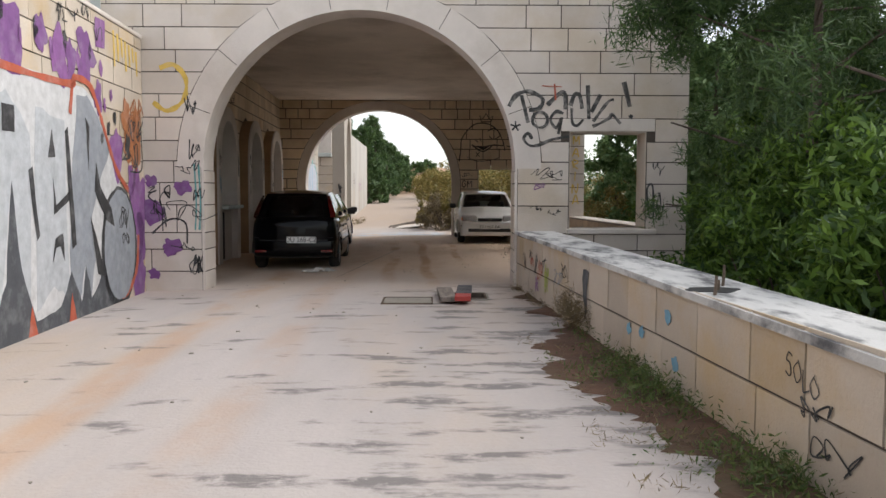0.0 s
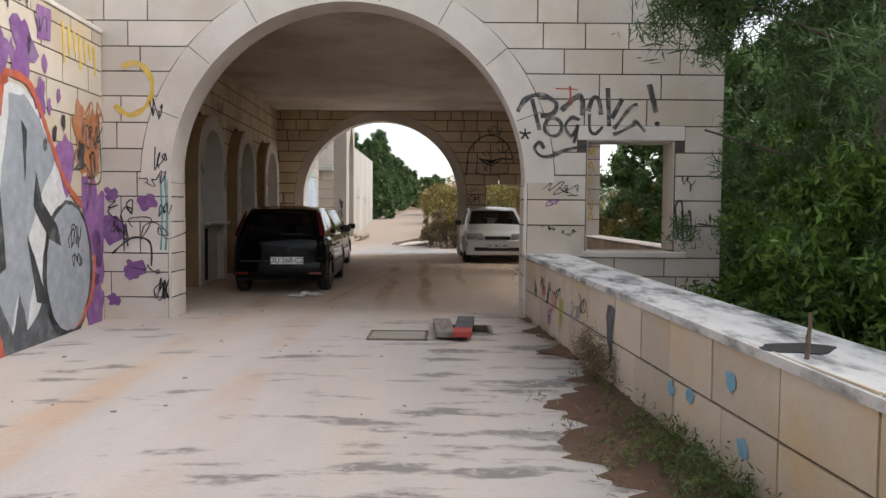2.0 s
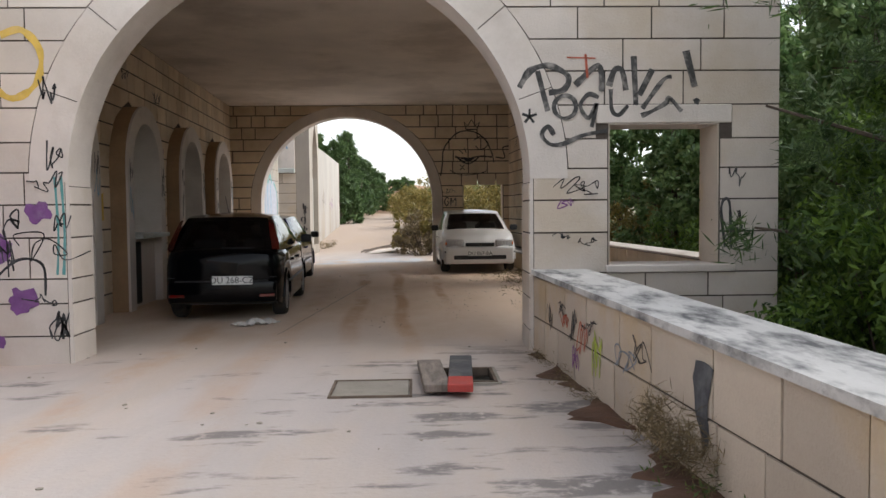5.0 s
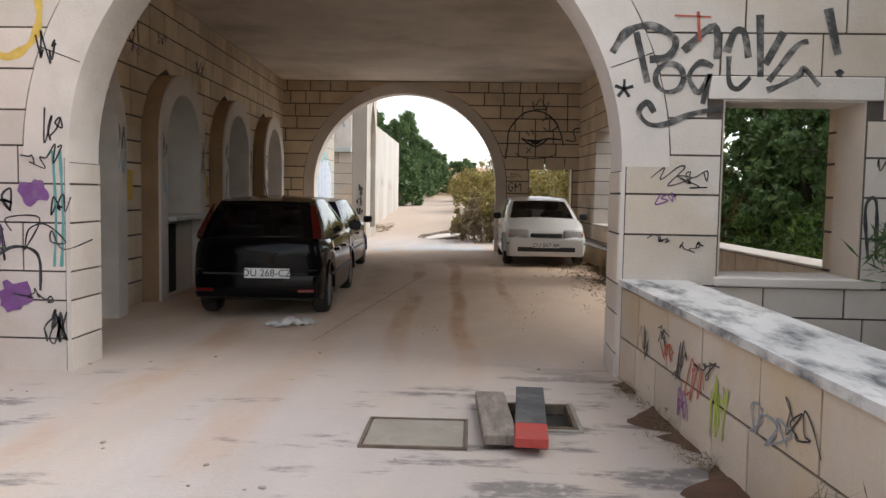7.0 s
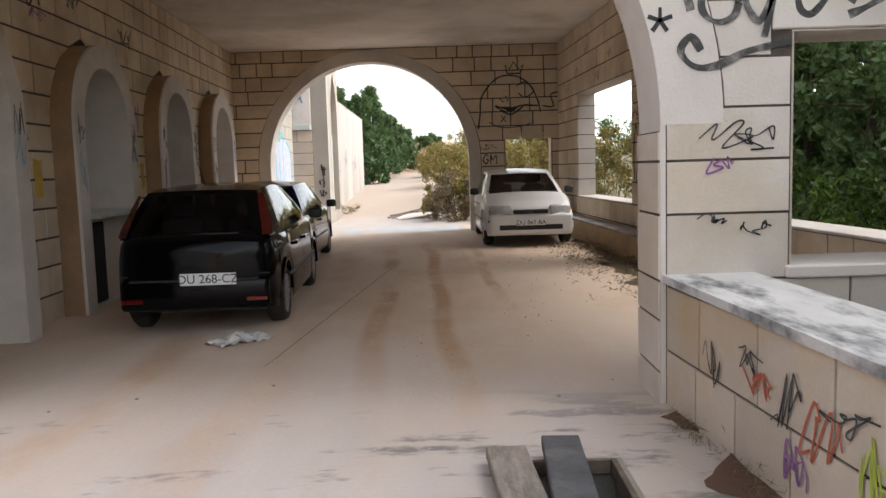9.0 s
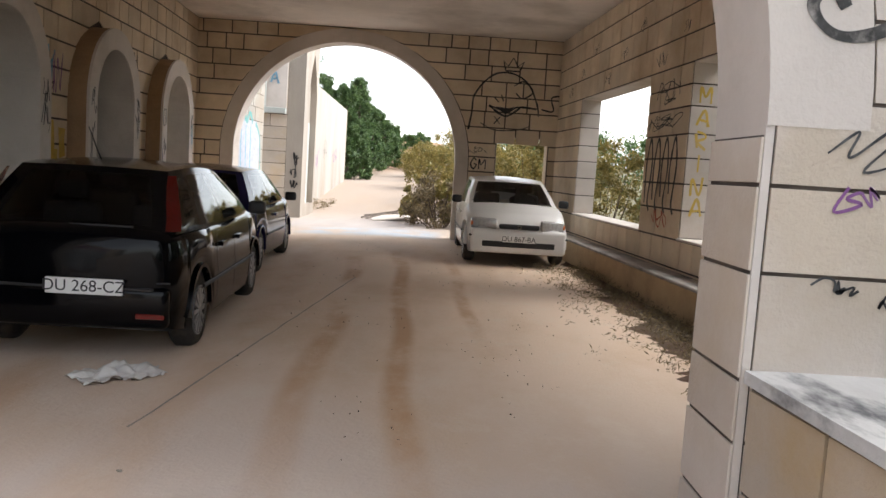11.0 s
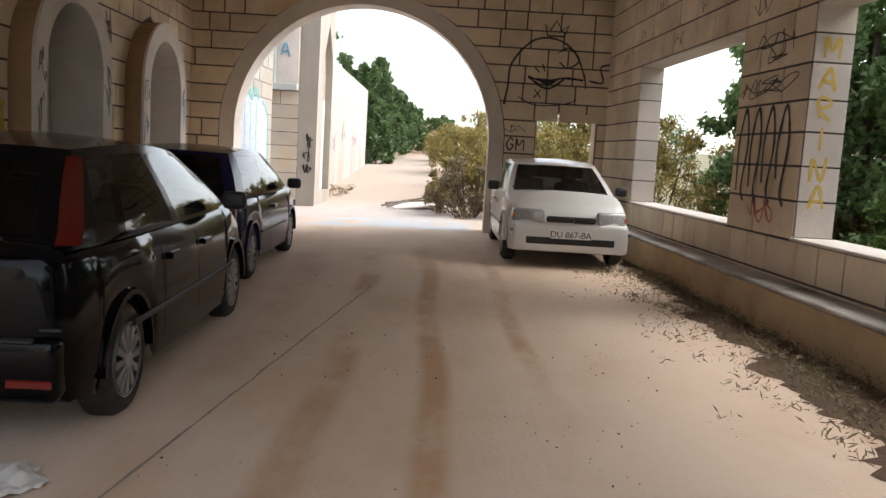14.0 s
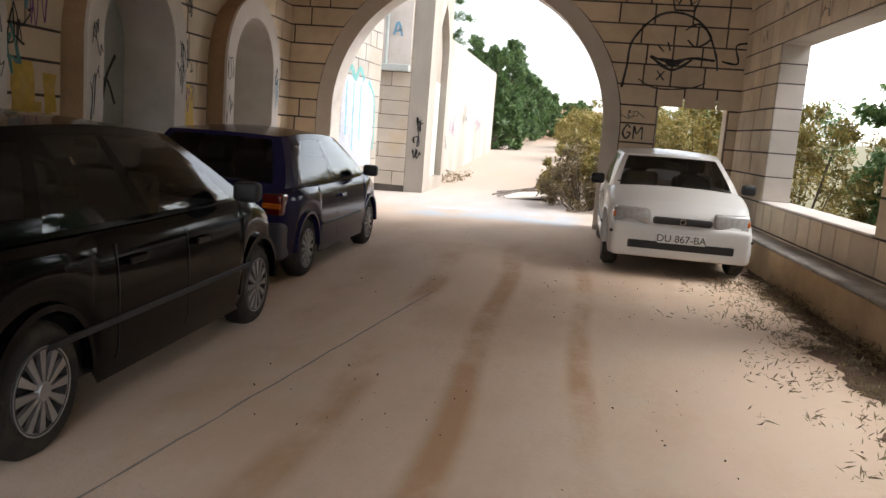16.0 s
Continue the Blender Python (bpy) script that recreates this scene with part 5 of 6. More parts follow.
P_BLACK = spray("black_spray", (0.03, 0.03, 0.032))
P_BRUSH = mat("streaky_black_brush", (0.06, 0.058, 0.056), 0.3, 0.75, 14, (0.38, 0.35, 0.32), 0.75, 9, 0.1, 60)
P_GREY = spray("silver_spray", (0.27, 0.29, 0.32))
P_PALE = spray("pale_grey_spray", (0.44, 0.46, 0.48))
P_DARKG = spray("slate_spray", (0.07, 0.075, 0.085))
P_PURPLE = spray("purple_spray", (0.20, 0.08, 0.24))
P_RED = spray("red_orange_spray", (0.45, 0.10, 0.05))
P_RUST = spray("rust_spray", (0.42, 0.16, 0.06))
P_YEL = spray("yellow_spray", (0.70, 0.48, 0.10))
P_TEAL = spray("teal_spray", (0.12, 0.34, 0.33))
P_LIME = spray("lime_spray", (0.45, 0.55, 0.08))
P_VIOL = spray("violet_spray", (0.25, 0.10, 0.28))
P_BLUE = spray("light_blue_spray", (0.18, 0.38, 0.52))
P_PALEB = spray("pale_blue_spray", (0.42, 0.44, 0.50))
P_WHITE = spray("white_spray", (0.56, 0.56, 0.56))


def painted(wall, label):
    ob = new("graffiti")
    ob.matrix_world = wall.matrix_world.copy()
    return tagged(ob, label, "graffiti")


def coat(ob, pts, material, layer=0, name="paint", wob=0.02, seed=0):
    c = Vector((sum(p[0] for p in pts) / len(pts), sum(p[1] for p in pts) / len(pts)))
    out = []
    for i, (a, b) in enumerate(zip(pts, pts[1:] + pts[:1])):
        for k in range(4):
            t = k / 4
            u, z = a[0] + (b[0] - a[0]) * t, a[1] + (b[1] - a[1]) * t
            out.append((u + wob * noise.noise(Vector((u * 6, z * 6, seed))), z + wob * noise.noise(Vector((z * 6, u * 6, seed + 3)))))
    y = -0.0175 - 0.0016 * layer
    return part(name, prism(bmesh.new(), [out], y - 0.001, y), material, ob)


def blob(ob, u, z, r, material, layer=0, tall=1.0, seed=0):
    pts = []
    for i in range(22):
        a = 2 * math.pi * i / 22
        k = r * (1 + 0.65 * noise.noise(Vector((math.cos(a) * 1.6 + u * 3, math.sin(a) * 1.6 + z * 5, seed))))
        pts.append((u + k * math.cos(a), z + k * tall * math.sin(a)))
    y = -0.0175 - 0.0016 * layer
    return part("paint_blob", prism(bmesh.new(), [pts], y - 0.001, y), material, ob)


def stroke(ob, pts, w, material, layer=0, smooth_it=True, name="stroke"):
    """A brush line along (u, z) points, of uneven width."""
    if smooth_it and len(pts) > 2:
        fine = []
        for i in range(len(pts) - 1):
            p0, p1, p2, p3 = pts[max(0, i - 1)], pts[i], pts[i + 1], pts[min(len(pts) - 1, i + 2)]
            for k in range(6):
                t = k / 6
                fine.append(tuple(0.5 * (2 * p1[j] + (p2[j] - p0[j]) * t + (2 * p0[j] - 5 * p1[j] + 4 * p2[j] - p3[j]) * t * t + (3 * p1[j] - p0[j] - 3 * p2[j] + p3[j]) * t ** 3) for j in (0, 1)))
        pts = fine + [pts[-1]]
    bm = bmesh.new()
    y = -0.0175 - 0.0016 * layer
    prev = None
    for i, p in enumerate(pts):
        q, o = pts[min(i + 1, len(pts) - 1)], pts[max(i - 1, 0)]
        d = Vector((q[0] - o[0], q[1] - o[1]))
        d = d.normalized() if d.length > 1e-6 else Vector((1, 0))
        ww = w * 0.5 * (0.85 + 0.45 * noise.noise(Vector((p[0] * 9, p[1] * 9, 1))))
        ring = [bm.verts.new((p[0] + s * d.y * ww, y + e, p[1] - s * d.x * ww)) for s, e in ((-1, 0), (1, 0), (1, 0.0012), (-1, 0.0012))]
        if prev:
            for k in range(4):
                bm.faces.new((prev[k], prev[(k + 1) % 4], ring[(k + 1) % 4], ring[k]))
        else:
            bm.faces.new(ring)
        prev = ring
    bm.faces.new(prev[::-1])
    return part(name, bm, material, ob)


GLYPH = {
    "P": [[(0.1, -0.1), (0.15, 1.0)], [(0.0, 0.85), (0.3, 1.05), (0.75, 0.85), (0.6, 0.5), (0.15, 0.4)]],
    "A": [[(0.0, 0), (0.4, 1.0), (0.75, 0)], [(0.1, 0.35), (0.7, 0.4)]],
    "N": [[(0.0, 0), (0.05, 1.0), (0.6, 0.0), (0.65, 1.0)]],
    "K": [[(0.1, 0), (0.1, 1.05)], [(0.7, 1.0), (0.12, 0.45), (0.75, 0.0)]],
    "O": [[(0.35, 1.0), (0.0, 0.5), (0.35, 0.0), (0.7, 0.5), (0.35, 1.0)]],
    "G": [[(0.7, 0.85), (0.3, 1.0), (0.0, 0.5), (0.35, 0.0), (0.7, 0.3), (0.4, 0.4)]],
    "U": [[(0.0, 1.0), (0.05, 0.2), (0.35, 0.0), (0.65, 0.25), (0.7, 1.0)]],
    "S": [[(0.65, 0.9), (0.3, 1.0), (0.1, 0.75), (0.5, 0.5), (0.6, 0.2), (0.3, 0.0), (0.0, 0.15)]],
    "L": [[(0.15, 1.0), (0.1, 0.0), (0.65, 0.05)]],
    "M": [[(0, 0), (0.1, 1.0), (0.4, 0.4), (0.7, 1.0), (0.8, 0)]],
    "R": [[(0.05, 0), (0.05, 1.0)], [(0.0, 1.0), (0.55, 0.95), (0.6, 0.65), (0.1, 0.5), (0.7, 0.0)]],
    "I": [[(0.35, 0), (0.35, 1.0)]],
    "W": [[(0.0, 1.0), (0.2, 0.0), (0.4, 0.7), (0.6, 0.0), (0.8, 1.0)]],
    "E": [[(0.65, 1.0), (0.1, 0.95), (0.1, 0.05), (0.7, 0.0)], [(0.1, 0.5), (0.55, 0.52)]],
    "T": [[(0.35, 0), (0.35, 1.0)], [(0.0, 1.0), (0.75, 0.98)]],
    "!": [[(0.3, 1.2), (0.2, 0.35)], [(0.17, 0.08), (0.22, 0.0)]],
}


def scrawl(ob, text, u, z, h, w, material, step=0.85, layer=2, slope=0.0, seed=0):
    rnd = random.Random(seed)
    for ch in text:
        for line in GLYPH.get(ch, []):
            stroke(ob, [(u + h * 0.9 * (a + rnd.uniform(-0.08, 0.08)), z + h * (b + rnd.uniform(-0.1, 0.1))) for a, b in line], w, material, layer, len(line) > 2)
        u += h * step
        z += slope * h


def squiggle(ob, u, z, w, h, line, material, seed, n=9, layer=2):
    n, line = int(n * 1.7), line * 0.6
    """An unreadable tag: one wandering line."""
    rnd = random.Random(seed)
    pts = [(u + w * (0.1 + 0.8 * i / n + rnd.uniform(-0.22, 0.22)), z + h * rnd.random()) for i in range(n + 1)]
    stroke(ob, pts, line, material, layer)


# mural on the wall beside the drive; u runs along the wall
def oval(u, z, a, b, n=22):
    return [(u + a * math.cos(2 * math.pi * i / n), z + b * math.sin(2 * math.pi * i / n)) for i in range(n)]


g = painted(wall_graffiti, "large silver, purple and orange mural on the block wall")
coat(g, [(11.0, -0.1), (17.0, -0.1), (17.3, 0.6), (16.8, 1.6), (16.2, 2.35), (15.7, 2.55), (11.0, 2.5)], P_WHITE, 0)
for seed, (u, z, r, tl) in enumerate(((17.62, 1.15, 0.3, 1.7), (17.6, 0.15, 0.26, 1.3), (17.7, 0.65, 0.22, 1.6), (16.45, 0.08, 0.26, 1.0), (16.75, 1.85, 0.2, 1.7), (16.15, 2.45, 0.13, 1.6), (13.9, 2.75, 0.3, 1.2), (13.2, 2.85, 0.3, 1.0), (15.05, 2.78, 0.2, 1.5), (15.35, 2.82, 0.14, 1.7), (15.8, 2.9, 0.24, 1.3), (14.6, 2.95, 0.12, 1.6), (12.4, 2.9, 0.26, 1.1), (17.35, 1.5, 0.14, 1.6))):
    blob(g, u, z, r, P_PURPLE if seed % 4 else P_VIOL, 1, tl, seed)
coat(g, [(16.1, 3.08), (16.42, 3.1), (16.45, 3.46), (16.12, 3.44)], P_VIOL, 1, wob=0.03)
# silver letters
for i, pts in enumerate(([(11.2, 0.3), (13.5, 0.25), (13.6, 2.35), (11.2, 2.35)], [(13.55, 0.15), (13.85, 1.4), (13.9, 0.5), (14.2, 0.15), (14.3, 1.9), (13.8, 2.3), (13.55, 2.2)], [(14.3, 0.1), (14.75, 0.35), (15.15, 0.15), (15.1, 2.1), (14.4, 2.2)], [(15.2, 0.4), (15.45, 0.12), (15.6, 0.5), (15.75, 0.12), (15.95, 0.5), (15.85, 1.05), (16.1, 1.4), (16.5, 1.85), (16.2, 2.2), (15.8, 2.48), (15.5, 2.42), (15.3, 1.7)])):
    coat(g, pts, P_PALE if i in (1, 2) else P_GREY, 1, wob=0.06, seed=i)
coat(g, [(11.0, -0.1), (16.75, -0.1), (16.6, 0.2), (16.3, 0.75), (16.1, 0.3), (15.8, 0.08), (15.62, 0.5), (15.5, 0.08), (15.2, 0.45), (14.9, 0.1), (14.3, 0.05), (14.0, 0.6), (13.85, 1.45), (13.7, 0.5), (13.4, 0.1), (12.6, 0.3), (11.0, 0.2)], P_DARKG, 2, wob=0.03)
coat(g, oval(16.82, 0.62, 0.68, 0.80), P_BLACK, 2, wob=0.02)
coat(g, oval(16.83, 0.65, 0.60, 0.72), P_GREY, 3, wob=0.02)
# black cuts between the letters
for pts in ([(15.12, 2.0), (15.2, 2.05), (15.36, 0.75), (15.24, 0.7)], [(16.02, 1.7), (16.15, 1.4), (16.5, 1.15), (16.62, 0.9), (16.3, 1.0), (15.95, 1.35)], [(15.8, 1.05), (15.95, 0.85), (16.25, 0.3), (16.0, 0.35)], [(14.68, 1.7), (14.78, 2.0), (14.85, 1.7)], [(14.78, 1.5), (14.84, 1.2), (15.2, 1.35), (15.2, 1.25), (14.78, 1.1)], [(14.2, 1.55), (14.3, 1.6), (14.42, 0.9), (14.36, 0.85)],
            [(14.72, 0.6), (14.8, 0.85), (15.0, 0.9), (15.02, 0.6), (14.92, 0.75), (14.82, 0.75)], [(13.7, 1.9), (13.95, 1.9), (13.95, 2.15), (13.7, 2.15)], [(15.72, 2.2), (15.78, 1.6), (15.84, 2.1)]):
    coat(g, pts, P_BLACK, 4, wob=0.015)
stroke(g, [(11.0, 2.55), (13.7, 2.5), (15.3, 2.53), (15.42, 2.62), (15.85, 2.6), (16.1, 2.4), (16.4, 2.02), (16.75, 1.62), (17.2, 1.36)], 0.09, P_RED, 4)
stroke(g, [(15.38, 2.6), (15.28, 2.2)], 0.08, P_RED, 4, False)
stroke(g, [(17.58, 0.75), (17.45, 0.25), (17.0, -0.02), (16.7, 0.08), (16.4, 0.4)], 0.1, P_RED, 3)
for u in (14.1, 15.1):
    coat(g, [(u, -0.1), (u + 0.22, -0.1), (u + 0.1, 0.22)], P_RED, 4)
# rusty scribbled box, yellow drips, rows of black tags
for u, z, k in ((17.15, 2.35, 1), (17.4, 2.2, 2), (17.6, 2.3, 3), (17.2, 1.95, 4), (17.5, 1.85, 5), (17.65, 2.0, 6)):
    blob(g, u, z, 0.16, P_RUST, 1, 1.3, k)
for i in range(4):
    squiggle(g, 17.0 + 0.1 * i, 1.65 + 0.2 * i, 0.65, 0.4, 0.05, P_RUST if i % 2 else P_BLACK, 40 + i, 9, 2)
blob(g, 17.2, 1.95, 0.1, P_BLACK, 2, 1.6, 4)
stroke(g, [(17.75, 2.45), (17.82, 2.0), (17.78, 1.65), (17.3, 1.62)], 0.03, P_BLACK, 2)
for i in range(7):
    stroke(g, [(16.75 + i * 0.15, 3.4 - 0.02 * i), (16.78 + i * 0.15, 2.95 + 0.08 * (i % 3))], 0.08, P_YEL, 1, False)
for i in range(10):
    squiggle(g, 12.8 + i * 0.36, 3.16 + 0.08 * (i % 3), 0.3, 0.2, 0.03, P_BLACK, 50 + i, 6)
for i in range(9):
    blob(g, 13.4 + i * 0.36, 2.85 + 0.14 * (i % 2), 0.05, P_BLACK if i % 2 else P_VIOL, 1, 2.0, i)
for i in range(5):
    blob(g, 16.25 + 0.12 * i, 2.0 + 0.14 * ((i * 3) % 5), 0.05, P_VIOL if i % 2 else P_BLACK, 2, 1.7, i)
squiggle(g, 16.8, 0.85, 0.35, 0.3, 0.03, P_BLACK, 4, 10, 5)
squiggle(g, 16.9, 0.6, 0.3, 0.25, 0.03, P_BLACK, 6, 9, 5)

# facade, to the arch's foot: yellow ring, purple spots, scribbles
g = painted(wall_front, "yellow ring, purple spots and black scribbles on the facade")
stroke(g, [(3.55, 2.62), (3.75, 2.5), (3.98, 2.65), (4.02, 2.95), (3.85, 3.15), (3.65, 3.1)], 0.08, P_YEL, 0)
for u, z, r in ((3.5, 1.05, 0.19), (3.95, 1.42, 0.11), (3.78, 0.55, 0.14), (3.52, 0.16, 0.08), (3.5, 1.5, 0.09)):
    blob(g, u, z, r, P_PURPLE, 0, 1.0, int(u * 10))
for i, (u, z, w, h) in enumerate(((3.45, 1.0, 0.2, 0.3), (3.75, 0.9, 0.65, 0.3), (3.8, 0.5, 0.35, 0.12), (3.85, 1.6, 0.35, 0.22), (4.1, 1.2, 0.15, 0.2), (3.6, 0.75, 0.12, 0.4))):
    squiggle(g, u, z, w, h, 0.024, P_BLACK, 70 + i, 7)
for u in (4.12, 4.18):
    stroke(g, [(u, 1.75), (u + 0.02, 1.2), (u, 0.8)], 0.028, P_TEAL, 0)
squiggle(g, 4.08, 0.15, 0.12, 0.3, 0.04, P_BLACK, 5, 6)
g = painted(wall_front, "black tags on the plastered face of the arch")
for i, (u, z, w, h) in enumerate(((4.0, 2.35, 0.18, 0.35), (4.05, 1.8, 0.16, 0.3), (4.02, 0.1, 0.2, 0.35), (3.35, 1.15, 0.55, 0.3))):
    squiggle(g, u, z, w, h, 0.03, P_BLACK, 260 + i, 8)
stroke(g, [(3.5, 0.75), (3.75, 0.95), (3.98, 0.9), (4.0, 0.6)], 0.03, P_BLACK, 1)
# facade, past the arch: big black two-line tag
g = painted(wall_front, "big black spray tag in two lines above the window")
for pts in ([(8.80, 2.74), (8.90, 2.35)], [(8.62, 2.58), (8.73, 2.74), (8.91, 2.79), (9.10, 2.69), (9.06, 2.56), (8.91, 2.53)], [(9.17, 2.60), (9.40, 2.79), (9.43, 2.54)], [(9.5, 2.59), (9.56, 2.75), (9.63, 2.74), (9.67, 2.55)], [(9.745, 2.88), (9.77, 2.36)], [(9.93, 2.75), (9.80, 2.50)], [(10.26, 2.93), (10.35, 2.58)]):
    stroke(g, pts, 0.066, P_BRUSH, 1, len(pts) > 2)
for pts in (oval(9.07, 2.39, 0.11, 0.11, 9) + [(9.18, 2.39)], [(9.4, 2.48), (9.3, 2.51), (9.22, 2.4), (9.3, 2.28), (9.38, 2.42), (9.33, 2.19)], [(9.52, 2.56), (9.53, 2.36), (9.6, 2.31), (9.69, 2.4)], [(9.83, 2.37), (10.03, 2.64), (10.12, 2.68)], [(9.82, 2.3), (9.92, 2.34), (10.06, 2.42), (10.1, 2.47), (10.22, 2.34)],
            [(8.96, 2.12), (8.90, 2.2), (8.84, 2.12), (8.92, 2.03), (9.05, 2.03), (9.24, 2.11), (9.49, 2.16)]):
    stroke(g, pts, 0.048, P_BRUSH, 2)
blob(g, 10.37, 2.44, 0.035, P_BLACK, 1, 1.0, 2)
for a in range(5):
    stroke(g, [(8.72, 2.3), (8.72 + 0.075 * math.cos(a * 1.256 + 0.3), 2.3 + 0.075 * math.sin(a * 1.256 + 0.3))], 0.03, P_BLACK, 1, False)
stroke(g, [(9.09, 2.87), (9.37, 2.86)], 0.016, P_RED, 3, False)
stroke(g, [(9.27, 2.9), (9.29, 2.67)], 0.025, P_RED, 3, False)
for i, (u, z, w, h) in enumerate(((8.95, 1.5, 0.4, 0.2), (9.15, 1.55, 0.25, 0.12), (8.95, 1.1, 0.2, 0.06), (9.2, 1.02, 0.22, 0.1), (9.0, 1.4, 0.2, 0.1), (10.7, 1.6, 0.15, 0.2), (10.75, 1.1, 0.1, 0.3))):
    squiggle(g, u, z, w, h, 0.02, P_BLACK if i != 4 else P_VIOL, 80 + i, 7)
stroke(g, [(10.66, 1.0), (10.62, 1.4), (10.7, 1.45), (10.72, 1.0)], 0.03, P_BLACK, 1)

# far wall: crowned dome drawing and a small tag
g = painted(wall_far, "black line drawing of a crowned round shape")
X, Z = 6.35, 2.55
for pts, w in (([(-0.55, -0.2), (-0.5, 0.15), (-0.45, 0.55), (-0.1, 0.95), (0.3, 1.0), (0.65, 0.8), (0.85, 0.4), (0.9, 0.15)], 0.04), ([(-0.15, 0.32), (0.15, 0.25), (0.5, 0.32), (0.85, 0.3)], 0.05), ([(-0.15, 0.32), (0.2, 0.12), (0.5, 0.3)], 0.05),
               ([(0.35, 0.75), (0.55, 0.85), (0.75, 0.65), (0.55, 0.5), (0.4, 0.6)], 0.035), ([(0.15, 1.05), (0.1, 1.25), (0.2, 1.15), (0.3, 1.32), (0.4, 1.15), (0.52, 1.25), (0.45, 1.05), (0.15, 1.05)], 0.035), ([(-0.3, -0.05), (0.0, -0.18), (0.5, -0.15), (0.75, -0.05)], 0.025),
               ([(0.95, 0.3), (1.2, 0.28), (1.15, 0.55), (1.4, 0.6)], 0.035), ([(-0.05, 0.5), (0.05, 0.4)], 0.03), ([(0.1, 0.55), (0.15, 0.42)], 0.03), ([(-0.02, 0.1), (0.1, -0.05)], 0.025), ([(0.1, 0.1), (-0.02, -0.05)], 0.025)):
    stroke(g, [(X + a, Z + b) for a, b in pts], w, P_BLACK, 1, pts[0] != (0.15, 1.05))
coat(g, [(X + 0.0, Z + 0.3), (X + 0.4, Z + 0.28), (X + 0.2, Z + 0.16)], P_BLACK, 1)
scrawl(g, "WSGM", 5.58, 1.55, 0.2, 0.03, P_BLACK, 0.8, 1, 0.0, 9)
squiggle(g, 5.6, 1.85, 0.6, 0.15, 0.02, P_BLACK, 91, 10)

# pillar: yellow name down the end face, black and red tags on the flank
g = painted(wall_side, "tall black tag over a faded red one on the pillar")
for i in range(4):
    u = 6.05 + i * 0.3
    stroke(g, [(u, 1.2 + 0.05 * i), (u - 0.02, 1.7), (u + 0.1, 2.05), (u + 0.2, 1.7), (u + 0.12, 1.25), (u + 0.2, 1.1)], 0.05, P_BLACK, 1)
squiggle(g, 6.0, 2.15, 1.1, 0.2, 0.022, P_BLACK, 31, 16)
squiggle(g, 6.3, 2.5, 0.8, 0.3, 0.024, P_BLACK, 32, 12)
squiggle(g, 6.3, 0.9, 0.7, 0.25, 0.03, P_RED, 33, 9)
for i in range(9):
    squiggle(g, 1.0 + i * 0.85, 3.0 + 0.3 * (i % 3), 0.35, 0.2, 0.014, P_BLACK, 140 + i, 6)
g = painted(wall_side, "yellow name painted down the pillar's end")
g.matrix_world = wall_side.matrix_world @ Matrix(((0, -1, 0, 7.4), (1, 0, 0, 0.0), (0, 0, 1, 0), (0, 0, 0, 1)))
for i, ch in enumerate("MARINA"):
    scrawl(g, ch, 0.09, 2.44 - i * 0.27, 0.2, 0.035, P_YEL, 0.8, 0, 0.0, i)

# arcade: tags and yellow patches
g = painted(wall_arcade, "black tags and yellow patches between the arches")
for u, z, w, h in ((3.3, 1.5, 0.2, 0.2), (6.3, 1.55, 0.3, 0.22), (6.75, 1.5, 0.18, 0.18), (9.55, 1.5, 0.3, 0.25), (6.3, 1.15, 0.4, 0.25)):
    coat(g, [(u, z - h), (u + w, z - h), (u + w, z + h), (u, z + h)], P_YEL, 0, wob=0.04)
scrawl(g, "MRAGI", 2.6, 3.35, 0.34, 0.035, P_BLACK, 0.75, 1, 0.02, 21)
stroke(g, oval(3.05, 1.45, 0.1, 0.26, 10), 0.025, P_BLACK, 1)
for i, (u, z, w, h) in enumerate(((2.75, 1.85, 0.45, 0.3), (3.4, 3.2, 0.5, 0.15), (2.9, 2.2, 0.3, 0.3), (6.2, 1.9, 0.4, 0.4), (6.1, 2.4, 0.35, 0.4), (6.5, 2.0, 0.3, 0.6), (9.4, 1.9, 0.4, 0.6), (9.5, 2.6, 0.3, 0.4), (6.2, 3.3, 0.5, 0.3), (9.5, 1.4, 0.3, 0.4), (4.4, 3.5, 0.4, 0.2))):
    squiggle(g, u, z, w, h, 0.028, P_BLACK if i % 4 != 1 else P_VIOL, 100 + i, 8)
squiggle(g, 6.1, 1.5, 0.3, 0.7, 0.05, P_TEAL, 130, 7)
squiggle(g, 6.35, 2.2, 0.25, 0.5, 0.05, P_BLUE, 131, 7)
# tags on the pale faces and grey panels
g = painted(wall_arcade, "black and blue tags on the pale arch surrounds")
for n_i, (u, r, sp, sill) in enumerate(NICHES):
    for k, side_u in enumerate((u - r - 0.23, u + r + 0.02)):
        squiggle(g, side_u, 1.3 + 0.25 * k, 0.2, 0.5, 0.022, P_BLUE if (n_i + k) % 3 == 1 else P_BLACK, 200 + 5 * n_i + k, 7)
        squiggle(g, side_u, 1.9, 0.2, 0.35, 0.022, P_BLACK, 220 + 5 * n_i + k, 6)
g.matrix_world = wall_arcade.matrix_world @ pose(0, -0.266, 0)
g = painted(wall_arcade, "black tags sprayed on the grey panels in the arches")
g.matrix_world = wall_arcade.matrix_world @ pose(0, 0.374, 0)
scrawl(g, "MAO", 1.6, 1.95, 0.24, 0.025, P_BLACK, 0.75, 0, 0.0, 31)
squiggle(g, 1.6, 1.7, 0.6, 0.25, 0.035, P_BLACK, 240, 10)
stroke(g, [(8.3, 1.2), (8.4, 1.7), (8.6, 2.0)], 0.05, P_BLACK, 0)
